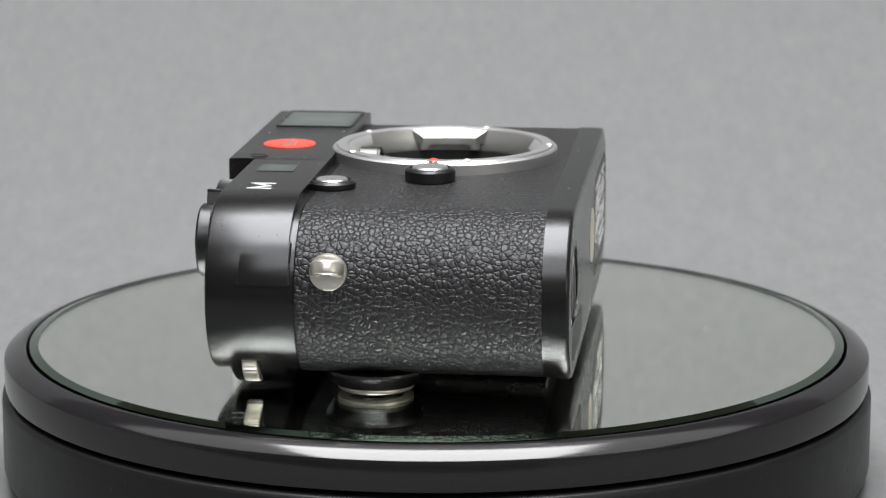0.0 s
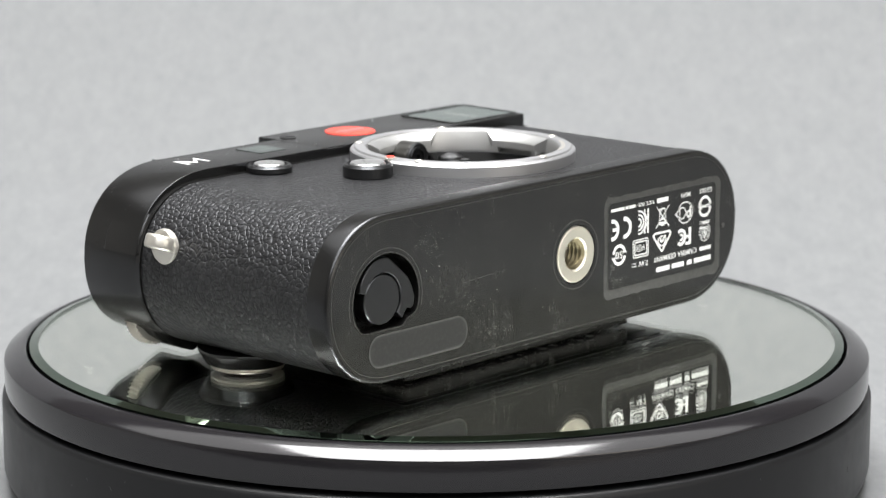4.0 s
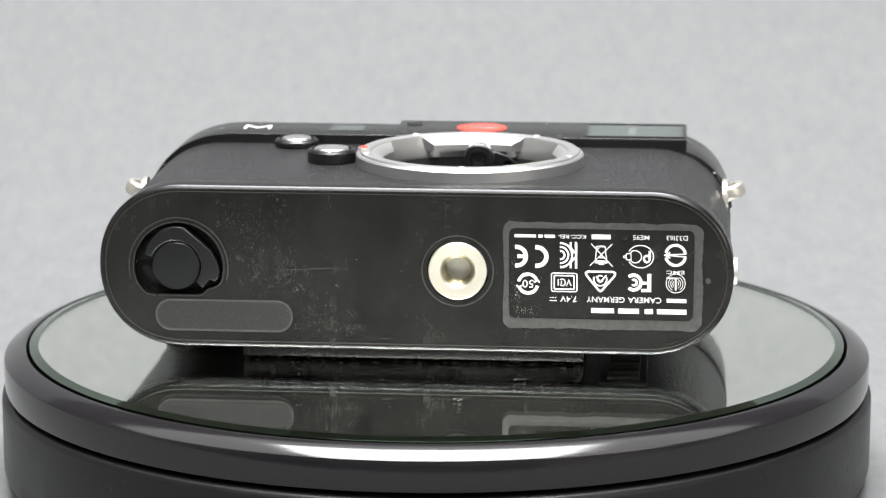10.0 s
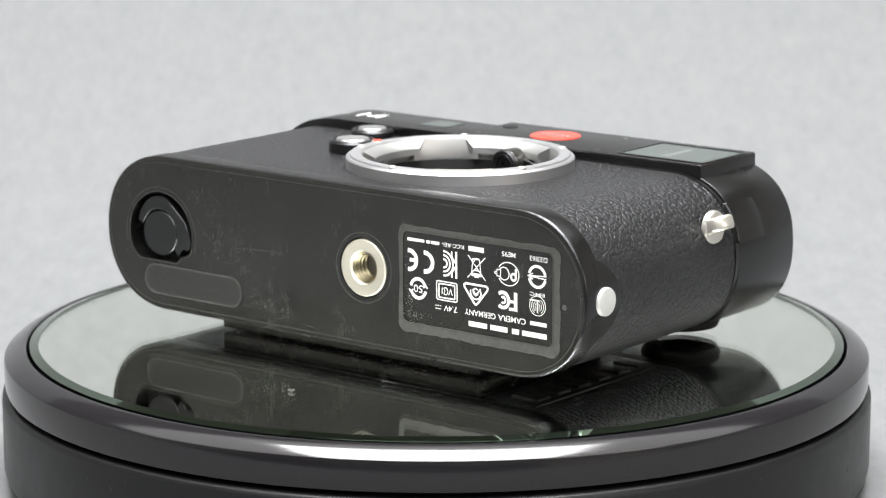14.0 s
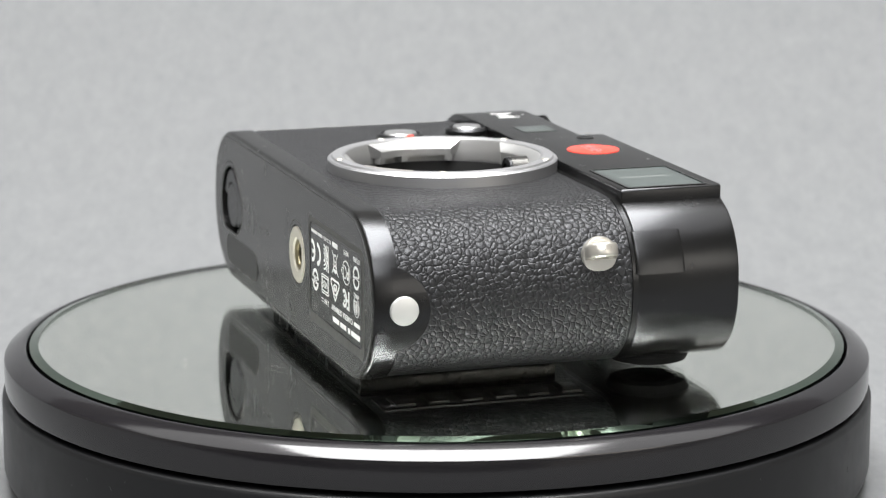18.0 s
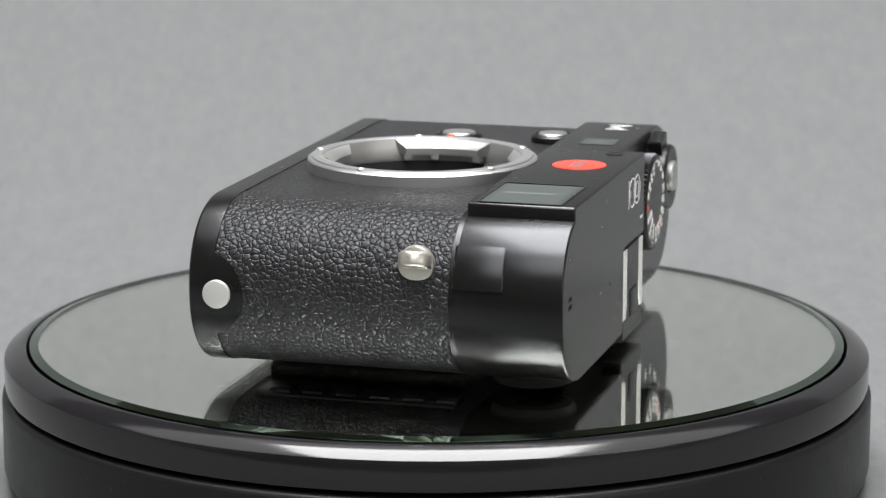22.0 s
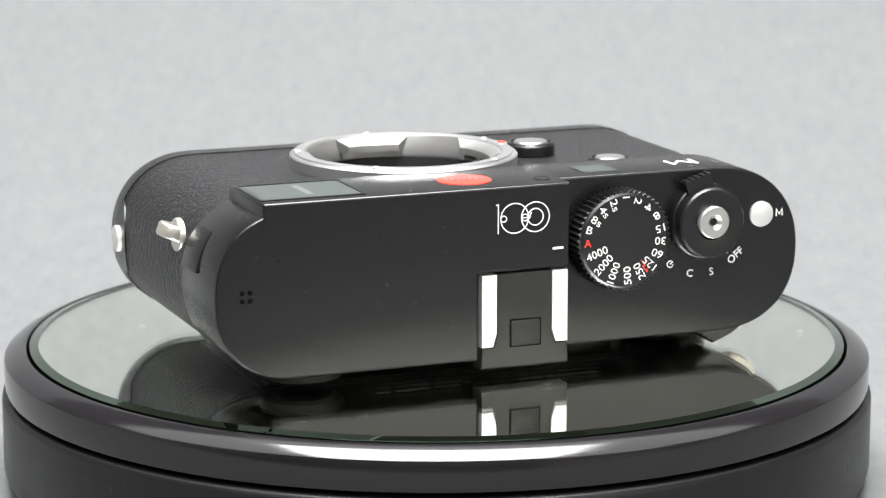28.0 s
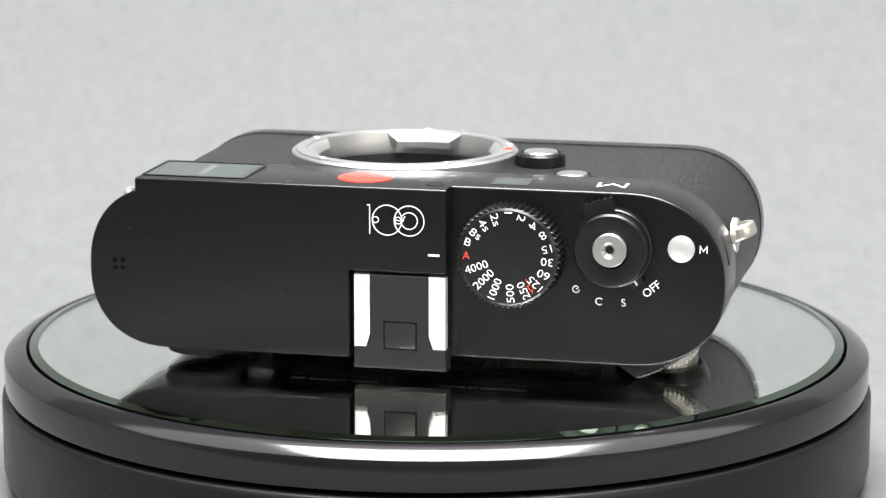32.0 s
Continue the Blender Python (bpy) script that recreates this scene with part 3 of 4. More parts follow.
    for cx, cz, sx, sz, k in ((-41, 32, 2.2, 1.6, 100), (-38, 28.5, 1.6, 2.0, 80), (-36, 30, 6, 4, 60), (-27, 16.5, 1.6, 1.3, 40), (-24, 12, 2.0, 2.0, 80), (-20, 9.5, 3.4, 1.2, 130),
                              (-16, 8.0, 2.0, 0.9, 60), (-12, 18, 16, 8, 60), (25, 20, 28, 9, 90), (50, 33, 12, 2, 25), (20.6, 15.6, 1.2, 2.0, 150), (23.0, 13.0, 1.6, 0.9, 90), (19.6, 24.0, 0.6, 4.0, 50)):
        for i in range(k):
            x, z = rnd.gauss(cx, sx), rnd.gauss(cz, sz)
            if not (-66 < x < 64 and 6 < z < 38) or math.hypot(x + 54, z - 22) < 11 or math.hypot(x - 7.7, z - 21.8) < 7:
                continue
            w = rnd.uniform(0.012, 0.038) * (2.2 if rnd.random() < 0.07 else 1)
            h = w * rnd.uniform(0.8, 2.0) * (3 if rnd.random() < 0.06 else 1)
            m = on_base(x, z, -35.312, rnd.uniform(-70, 70))
            bm.faces.new([bm.verts.new(m @ Vector((w * math.cos(q + rnd.uniform(-0.4, 0.4)), h * math.sin(q), 0))) for q in (0.5, 1.5, 2.8, 4.0, 5.2)])
    part("dust_flecks", bm, FLECK, base, kind="stuff")
    marks(base)
    # tongue with the catch pin at the far end
    tongue = carve(prism(body_outline(0.3), -31, -20), lathe([(0, 0), (9.3, 0), (9.3, 30), (0, 30)], (50, -32.4, 21.2), "x", 72), "INTERSECT")
    part("tongue", tongue, PAINT, dev, "rounded black tongue of the base plate")
    part("catch_pin", lathe(disc(3.05, 1.6, 0.35), (66.9, -28.8, 21.5), "x", 48), PIN, dev, "flat round steel pin")


def LX(u, v):
    return 18.556 + 0.04109 * u + 0.00053 * v


def LZ(v):
    return 33.63 - 0.04203 * v


def marks(base):
    """White approval marks and lettering on the base, upside down. u runs along the label, v down it."""
    def at(pts):
        return [(LX(a, b), LZ(b)) for a, b in pts]

    def put(name, bm):
        part(name, bm, WHITE, base)

    def txt(body, u0, u1, v, high):
        """Letters fitted into a stretch of the label and a height."""
        bm = letters(body, 2.0, 0.012, bold=0.002)
        xs, ys = [p.co.x for p in bm.verts], [p.co.y for p in bm.verts]
        kx, ky = (LX(u1, v) - LX(u0, v)) / (max(xs) - min(xs)), high * 0.042 / (max(ys) - min(ys))
        mx, my = (max(xs) + min(xs)) / 2, (max(ys) + min(ys)) / 2
        for p in bm.verts:
            p.co.x, p.co.y = (p.co.x - mx) * kx, (p.co.y - my) * ky
        put("lettering", moved(bm, on_base(LX((u0 + u1) / 2, v), LZ(v), -35.32, 180)))

    def stroke(name, pts, w, closed=False):
        put(name, moved(ribbon(at(pts), w, 0.024, closed), on_base(0, 0, -35.32)))

    def bar(u0, u1, v, high):
        h = high / 2
        put("bar", prism(at([(u0, v + h), (u1, v + h), (u1, v - h), (u0, v - h)]), -35.332, -35.3))

    def oval(cx, cy, rx, ry, a0, a1, n=40):
        return [(cx + rx * math.cos(radians(a0 + (a1 - a0) * i / n)), cy + ry * math.sin(radians(a0 + (a1 - a0) * i / n))) for i in range(n + 1)]

    # maker's and model lines as plain bars
    for u0, u1 in ((787, 942), (722, 766), (582, 692), (440, 560)):
        bar(u0, u1, 477, 26)
    bar(838, 942, 418, 20)
    for u0, u1 in ((194, 250), (162, 186), (36, 150)):
        bar(u0, u1, 89, 16)
    txt("CAMERA", 634, 810, 418, 30)
    txt("GERMANY", 415, 616, 418, 30)
    txt("7.4V", 277, 364, 419, 30)
    stroke("dash", [(220, 428), (257, 428)], 0.17)
    for k in range(3):
        stroke("dash", [(221 + 14 * k, 412), (229 + 14 * k, 412)], 0.17)
    txt("KCC-REI-", 266, 413, 89, 20)
    txt("ME95", 660, 746, 88, 25)
    txt("D33I63", 837, 947, 88, 25)
    bar(443, 543, 88, 25)
    # two half rings and a bar
    stroke("arc", [(38, 148)] + oval(46, 197, 50, 49, -90, 90) + [(38, 246)], 0.9)
    stroke("dash", [(50, 197), (88, 197)], 0.8)
    stroke("arc", [(145, 148)] + oval(152, 197, 52, 49, -90, 90) + [(145, 246)], 0.95)
    # nested arcs beside an upright
    for r, w in ((63, 0.42), (42, 0.42), (21, 0.42)):
        stroke("arc", [(276, 187 - r)] + oval(280, 187, r * 0.95, r, -88, 88, 24) + [(276, 187 + r)], w)
    stroke("dash", [(361, 118), (361, 256)], 0.52)
    stroke("dash", [(354, 176), (332, 146), (332, 119)], 0.42)
    stroke("dash", [(354, 198), (332, 228), (332, 255)], 0.42)
    # crossed-out bin
    stroke("dash", [(440, 124), (552, 242)], 0.2)
    stroke("dash", [(552, 124), (434, 240)], 0.2)
    stroke("outline", [(470, 140), (514, 140), (522, 214), (462, 214)], 0.2, True)
    stroke("dash", [(460, 222), (526, 222)], 0.42)
    stroke("dash", [(478, 231), (508, 231)], 0.26)
    stroke("ring", ring(474, 145, 8, 16), 0.17, True)
    stroke("dash", [(480, 196), (506, 196)], 0.36)
    stroke("dash", [(482, 136), (512, 136)], 0.2)
    # plug mark
    stroke("arc", oval(700, 188, 68, 59, -152, 152), 0.22)
    stroke("arc", oval(672, 189, 33, 32, -150, 150), 0.22)
    stroke("outline", [(612, 186), (626, 186), (626, 173), (650, 173), (650, 206), (626, 206), (626, 194), (612, 194)], 0.2, True)
    stroke("dash", [(748, 158), (748, 200)], 0.5)
    stroke("arc", oval(733, 200, 15, 17, -90, 270, 24), 0.48)
    # split round mark with an arrow
    stroke("arc", oval(884, 178, 52, 53, 14, 166, 30), 0.62)
    stroke("arc", oval(884, 178, 52, 53, 194, 346, 30), 0.62)
    stroke("dash", [(830, 178), (942, 170)], 0.26)
    stroke("dash", [(830, 178), (942, 186)], 0.26)
    stroke("dash", [(856, 163), (828, 178), (856, 193)], 0.28)
    txt("EMC", 836, 930, 268, 18)
    stroke("ring", ring(885, 326, 50, 40), 0.15, True)
    for r in (38, 26, 15):
        stroke("arc", oval(885, 328, r, r, -60, 60, 20), 0.13)
        stroke("arc", oval(885, 328, r, r, 120, 240, 20), 0.13)
    stroke("dash", [(885, 296), (885, 362)], 0.36)
    bar(836, 898, 299, 7)
    # recycling ring with a number
    stroke("arc", oval(106, 341, 50, 50, 12, 165, 30), 0.72)
    stroke("arc", oval(106, 341, 50, 50, 192, 345, 30), 0.72)
    stroke("dash", [(44, 350), (58, 364), (72, 350)], 0.36)
    stroke("dash", [(140, 334), (154, 320), (168, 334)], 0.36)
    txt("50", 76, 136, 342, 40)
    # double box
    for a, w in ((3, 0.24), (18, 0.3)):
        stroke("outline", rounded(227 + a, 368 - a, 280 + a * 0.85, 382 - a * 0.85, 10 if a < 9 else 4), w, True)
    txt("V", 308, 336, 331, 34)
    stroke("arc", oval(288, 331, 15, 18, -140, 140, 20), 0.2)
    stroke("dash", [(266, 314), (266, 348)], 0.22)
    stroke("dash", [(282, 322), (282, 340)], 0.18)
    # triangle
    stroke("outline", [(424, 271), (556, 271), (566, 279), (564, 292), (498, 368), (488, 374), (478, 368), (416, 292), (412, 279)], 0.46, True)
    stroke("arc", oval(488, 312, 34, 34, -20, 200, 30), 0.34)
    stroke("arc", oval(488, 308, 16, 17, 30, 320, 20), 0.3)
    stroke("dash", [(468, 296), (488, 326), (520, 290)], 0.34)
    # a letter pair, one curled into the other
    stroke("dash", [(746, 278), (746, 374)], 0.86)
    stroke("dash", [(757, 366), (704, 366)], 0.66)
    stroke("dash", [(746, 327), (708, 327)], 0.62)
    stroke("arc", oval(664, 325, 38, 39, -132, 132, 34), 0.74)
    stroke("arc", oval(666, 325, 14, 15, -132, 132, 24), 0.5)


def build_top(dev):
    # front rises square at the window end
    def stepped(z_top, x_end):
        pts = outline(-71.7, 67.6, 4.15, 39.95, (20, 18.5), (18, 17.6), (18, 18.0), (18.4, 17.0), p=2.3, n=20)
        left = outline(-71.7, 67.6, 4.15, z_top, (20, 18.5), (18, 17.6), (18, 17.0), (22, 19.5), p=2.2, n=20)
        res = [p for p in pts if not (p[1] > 21.8 and p[0] < x_end)]
        lefts = [p for p in left if p[0] < x_end - 20 and p[1] > 21.8]
        low_half = [p for p in res if p[1] <= 21.8]
        right_up = sorted([p for p in res if p[1] > 21.8], key=lambda p: p[1])
        right_low = [p for p in low_half if p[0] >= 0]
        left_low = [p for p in low_half if p[0] < 0]
        zc = right_up[-1][1]
        return right_low + right_up + [(x_end, zc + 0.15), (x_end, z_top - 0.7), (x_end - 0.1, z_top - 0.35), (x_end - 0.35, z_top - 0.1), (x_end - 0.7, z_top)] + sorted(lefts, key=lambda p: (-p[1], -p[0])) + left_low

    out = stepped(41.85, 57.0)
    ledge = outline(-71.68, 67.58, 4.15, 39.75, (18.4, 17.9), (18.4, 17.9), (18.4, 17.9), (18.4, 17.9), p=2.15, n=20)
    main = prism(out, 23.0, 40.3, 0.1, 0.55)
    merge(main, prism(ledge, 21.7, 23.2))
    top = part("top_plate", main, PAINT, dev, "satin black painted top plate", sharp=30)
    # raised half with the window and the accessory shoe
    chain = [p for p in out if p[0] > 30]
    tall = [(-12.52, 41.88), (-12.52, 23.42), (8.92, 23.42), (8.92, 4.12)] + [(x + 0.04 * (x - 30) / 37, z + 0.04 * (z - 22) / 18) for x, z in chain]
    part("raised_cover", prism(tall, 22.95, 45.9, 0.45, 0.5), PAINT, dev, "raised black finder housing", sharp=30)
    shoe = part("shoe_bed", box(-12.4, 8.8, 40.0, 43.6, 4.3, 23.3, 0.2), PAINT, dev)
    for pts in (((4.3, 22.7), (4.3, 9.6), (5.2, 6.8), (7.8, 6.8), (7.8, 22.7)), ((-12.4, 22.7), (-12.4, 6.8), (-9.7, 6.8), (-8.7, 9.6), (-8.7, 22.7))):
        part("shoe_rail", prism(list(pts), 43.5, 45.8, 0, 0.15), CHROME, dev, "bright metal shoe rail", sharp=20)
    for k in range(7):
        part("engraved_bar", box(5.9, 6.9, 45.79, 45.82, 9.4 + 1.75 * k, 10.3 + 1.75 * k, 0), WHITE, dev)
    tee = [(-12.5, 1.9), (7.9, 1.9), (7.9, 6.7), (5.25, 6.7), (4.35, 9.5), (4.25, 22.9), (-8.65, 22.9), (-8.75, 9.5), (-9.75, 6.7), (-12.5, 6.7)]
    cover = part("shoe_cover", prism(tee, 41.0, 45.7, 0.2, 0.55), RAIL, dev, "black plastic shoe cover", sharp=25)
    # black slab drawn round the pad for the shade of its groove
    part("pad_groove", box(-6.1, 1.3, 45.0, 45.73, 6.4, 12.6, 0.02), GAP, cover)
    part("cover_pad", box(-5.9, 1.1, 44.9, 46.1, 6.6, 12.4, 0.65), RAIL, cover)
    # ends: raised pads beside the strap eyelets
    for right in (True, False):
        part("side_pad", patch(right, 25.6, 34.2, 22.4, 33.4, 0.85, 0.6), PAINT, dev)
    # front: windows
    win = part("finder_window", prism([(x, z) for x, z in rounded(0, 22.6, 0, 17.5, 0.5)], -0.2, 0.12), PANE, dev, "coated glass finder window")
    moved_to(win, on_front(33.4, 25.0, 41.85))
    # painted reflection: a lighter inner pane and a pale bar across it
    part("window_sheen_mask", moved(prism(rounded(0, 20.6, 0, 15.0, 0.4), 0, 0.012), flat(34.4, 26.2, 41.967)), INNER, dev)
    part("window_glint", moved(prism(rounded(0, 1.7, 0, 11.2, 0.15), 0, 0.01), flat(43.2, 27.6, 41.977)), FAINT, dev)
    fr = rounded(33.2, 56.2, 24.8, 42.7, 0.6)
    part("window_frame", moved(ribbon(fr, 0.5, 0.4, True), on_front(0, 0, 41.9)), PAINT, dev)
    part("range_window", moved(prism(rounded(0, 8.2, 0, 8.2, 0.3), -0.2, 0.1), flat(-28.4, 28.6, 41.85)), PANE, dev, "small glass rangefinder window")
    part("range_mask", moved(prism(rounded(0, 5.6, 0, 4.6, 0.2), 0, 0.012), flat(-26.6, 30.4, 41.947)), INNER, dev)
    part("light_sensor", lathe([(0, 0), (1.9, 0), (2.0, 0.12), (1.8, 0.2), (1.4, 0.05), (0, 0.05)], (-8.8, 39.6, 41.87), "z", 32), KNOB, dev)
    # red maker's badge, its script as plain strokes
    badge = part("badge", lathe(disc(6.05, 0.35, 0.15), (7.8, 35.3, 41.75), "z", 64), RED, dev, "round red enamel badge with pale strokes")
    wave = [(-4.2 + 8.4 * k / 60, 0.75 * math.sin(k * 0.63) * (1.0 - 0.25 * math.cos(k * 0.21))) for k in range(61)]
    part("stroke", moved(ribbon(wave, 0.4, 0.3), on_front(7.8, 35.4, 42.1)), PALE, badge)
    part("stroke", moved(ribbon([(-3.6, -1.7), (3.6, -1.5)], 0.3, 0.3), on_front(7.8, 35.4, 42.1)), PALE, badge)

    # white zigzag sign on the front
    part("zigzag_sign", moved(ribbon([(-3.0, -2.4), (-2.8, 2.2), (0, -1.4), (2.8, 2.2), (3.0, -2.4)], 0.75, 0.12), on_front(-46.1, 32.3, 41.87)), WHITE, dev)
    return top


def flat(x, y, z):
    """Stands a prism (outline in x z, thickness in y) onto the upward front, outline up the device."""
    return Matrix(((1, 0, 0, x), (0, 0, 1, y), (0, 1, 0, z), (0, 0, 0, 1)))


def moved_to(ob, m):
    """Lay a prism part flat on the front."""
    for v in ob.data.vertices:
        x, y, z = v.co
        v.co = (x + m.translation.x * 0.001, z + m.translation.y * 0.001, y + m.translation.z * 0.001)
    ob.data.flip_normals()


DIAL = (("A", 180), ("B", 161.6), ("8s", 146), ("4s", 128), ("2s", 109), ("1", 90), ("2", 72), ("4", 53), ("8", 34.5), ("15", 15), ("30", -3.5),
        ("60", -23), ("125", -42), ("250", -63), ("500", -85), ("1000", -111), ("2000", -135.5), ("4000", -160))


DIAL_WIDTH = {"A": 1.6, "B": 1.35, "8s": 2.6, "4s": 2.6, "2s": 2.6, "1": 0.27, "2": 1.4, "4": 1.6, "8": 1.4, "15": 2.15, "30": 2.6, "60": 2.7,
              "125": 3.5, "250": 3.9, "500": 4.0, "1000": 4.7, "2000": 5.2, "4000": 5.2}


def build_controls(dev):
    cx, cz = -26.0, 27.9
    # speed dial with a toothed rim
    prof = lathe([(0, 0), (10.3, 0), (10.7, 0.4), (10.7, 5.2), (10.1, 5.7), (0, 5.75)], (cx, 40.2, cz), "y", 64)
    n = 54
    pts = []
    for i in range(n):
        for k, r in ((0.0, 10.65), (0.5, 11.35)):
            g = 2 * math.pi * (i + k) / n
            pts.append((cx + r * math.cos(g), cz + r * math.sin(g)))
    dial = part("speed_dial", prof, KNOB, dev, "black shutter speed dial with a toothed rim")
    part("dial_rim", prism(pts, 40.5, 45.5, 0.2, 0.3), KNOB, dial, sharp=15)
    for word, g in DIAL:
        bm = letters(word, 2.45, bold=0.0)
        xs = [v.co.x for v in bm.verts]
        k = DIAL_WIDTH[word] / (max(xs) - min(xs))
        for v in bm.verts:
            v.co.x *= k
        half = DIAL_WIDTH[word] / 2
        mid = k * (max(xs) + min(xs)) / 2
        r = 9.8 - half
        # reads from the rim towards the centre
        a = radians(g)
        m = on_top(cx - r * math.cos(a), cz + r * math.sin(a), 46.0, g + 180) @ Matrix.Translation((-mid, 0, 0))
        part("numeral", moved(bm, m), RED if word == "A" else WHITE, dial)
    a = radians(-52.5)
    part("flash_sign", moved(ribbon([(-1.6, 0.35), (-0.1, 0.3), (-0.2, -0.25), (1.5, -0.2), (0.9, 0.3)], 0.24, 0.06), on_top(cx - 7.6 * math.cos(a), cz + 7.6 * math.sin(a), 46.0, -52.5)), RED, dial)
    # shutter release with its switch ring
    sx, sz = -47.8, 30.1
    sw = part("switch_ring", lathe([(0, 0), (8.4, 0), (8.5, 0.3), (8.5, 1.9), (8.2, 2.2), (0, 2.2)], (sx, 40.2, sz), "y", 64), KNOB, dev, "black rotary power switch")
    grip = [(-3.0, 7.0), (-3.2, 10.4), (3.0, 10.4), (3.0, 7.0)]
    gm = on_top(sx, sz, 40.3, 17)
    bm = prism([(x, z) for x, z in grip], 0.2, 3.6, 0, 0.4)
    gx = Matrix(((1, 0, 0, 0), (0, 0, 1, 0), (0, 1, 0, 0), (0, 0, 0, 1)))
    part("switch_grip", moved(bm, gm @ gx), KNOB, sw)
    for k in range(5):
        part("grip_ridge", moved(box(-2.9 + k * 1.35, -2.3 + k * 1.35, 10.1, 10.75, 0.6, 3.7, 0.15), gm), KNOB, sw)
    pm = on_top(sx, sz, 40.3, 215)
    part("pointer", moved(prism([(-1.6, 7.4), (-1.2, 9.6), (1.2, 9.6), (1.6, 7.4)], 0.2, 1.6, 0, 0.3), pm @ gx), KNOB, sw)
    part("pointer_mark", moved(ribbon([(0, 8.3), (0, 9.5)], 0.42, 0.05), on_top(sx, sz, 41.95, 215)), WHITE, sw)
    part("release_collar", lathe([(0, 2.0), (7.5, 2.0), (7.9, 2.3), (7.9, 4.6), (7.5, 5.1), (6.8, 5.2), (3.9, 4.7), (3.6, 4.2), (0, 4.2)], (sx, 40.2, sz), "y", 64), KNOB, sw, sharp=25)
    part("release_button", lathe([(0, 4.0), (3.6, 4.0), (3.65, 5.7), (3.35, 6.05), (1.75, 6.1), (1.55, 5.95), (0.9, 5.3), (0.8, 4.2), (0, 4.2)], (sx, 40.2, sz + 0.3), "y", 48), BUTTON, sw, "bright threaded release button", sharp=25)
    part("thread_hole", lathe(disc(0.8, 0.3, 0.05), (sx, 44.6, sz + 0.3), "y", 24), CAVITY, sw)
    # record button
    part("record_button", lathe(disc(2.9, 0.8, 0.25), (-62.3, 40.2, 30.3), "y", 48), CHROME, dev, "flat round silver button", sharp=25)
    part("lettering", moved(ribbon([(-0.75, -0.8), (-0.72, 0.75), (0, -0.35), (0.72, 0.75), (0.75, -0.8)], 0.27, 0.06), on_top(-67.0, 30.3, 40.34)), WHITE, dev)
    for word, x, z, g, s in (("OFF", -56.1, 21.2, 40, 2.5), ("S", -50.1, 17.95, 8, 2.35), ("C", -44.7, 18.0, -8, 2.35)):
        part("lettering", moved(letters(word, s), on_top(x, z, 40.34, g)), WHITE, dev)
    part("timer_sign", moved(ribbon(arc(0, 0, 0.72, 60, 350, 20), 0.24, 0.06), on_top(-39.8, 20.5, 40.34)), WHITE, dev)
    part("timer_sign", moved(ribbon([(0, 0), (0.62, 0.5)], 0.24, 0.06), on_top(-39.8, 20.5, 40.34)), WHITE, dev)
    # anniversary mark of rings, index line, four sound holes
    k = 0.1205
    def X(u):
        return 4.7 - (u - 706) * 0.1213
    def Z(v):
        return 38.1 - (v - 365) * 0.1204
    anniv = part("ring_sign", moved(ribbon(ring(0, 0, 27 * k), 0.26, 0.06, True), on_top(X(742), Z(392), 45.93)), WHITE, dev, "white line mark of interlocked rings")
    for u, r, w in ((782, 27, 0.26), (721, 5.4, 0.24), (762, 6, 0.24), (782, 15, 0.24)):
        part("ring_line", moved(ribbon(ring(0, 0, r * k), w, 0.06, True), on_top(X(u), Z(392), 45.93)), WHITE, anniv)
    part("ring_line", moved(ribbon(arc(0, 0, 11 * k, 130, 190, 10), 0.24, 0.06), on_top(X(782), Z(392), 45.93)), WHITE, anniv)
    part("ring_line", moved(ribbon([(-4 * k, 0), (5 * k, 0)], 0.22, 0.06), on_top(X(762), Z(392), 45.93)), WHITE, anniv)
    part("upright_line", moved(ribbon([(-5 * k, 26 * k), (0, 26 * k), (0, -26 * k)], 0.26, 0.06), on_top(X(710.5), Z(392), 45.93)), WHITE, anniv)
    part("index_line", moved(ribbon([(-1.25, 0), (1.25, 0)], 0.5, 0.06), on_top(-9.9, 27.6, 45.93)), WHITE, dev)
    # flat black discs stand in for the dark inside of the holes
    for x in (60.1, 61.8):
        for z in (21.7, 23.4):
            part("sound_hole", lathe([(0, 0.03), (0.5, 0.03), (0.55, 0), (0.55, -0.1), (0, -0.1)], (x, 45.92, z), "y", 16), GAP, dev)


def lug_mesh(g, w):
    """Bayonet lug: a steep cone below the ring with slanting ends."""
    bm = bmesh.new()
    prof = ((22.3, 42.55, w + 1.5), (21.8, 42.35, w + 0.5), (20.05, 41.05, w - 4), (19.85, 40.7, w - 4.5), (19.85, 39.2, w - 4.5), (22.3, 39.2, w - 1))
    n = 24
    cols = []
    for i in range(n + 1):
        col = []
        for r, h, hw in prof:
            a = radians(g - hw + 2 * hw * i / n)
            col.append(bm.verts.new((MX + r * math.cos(a), MY + r * math.sin(a), h)))
        cols.append(col)
    k = len(prof)
    for p, q in zip(cols, cols[1:]):
        for j in range(k):
            bm.faces.new((p[j], q[j], q[(j + 1) % k], p[(j + 1) % k]))
    bm.faces.new(cols[0])
    bm.faces.new(cols[-1][::-1])
    bmesh.ops.recalc_face_normals(bm, faces=bm.faces)
    return bm


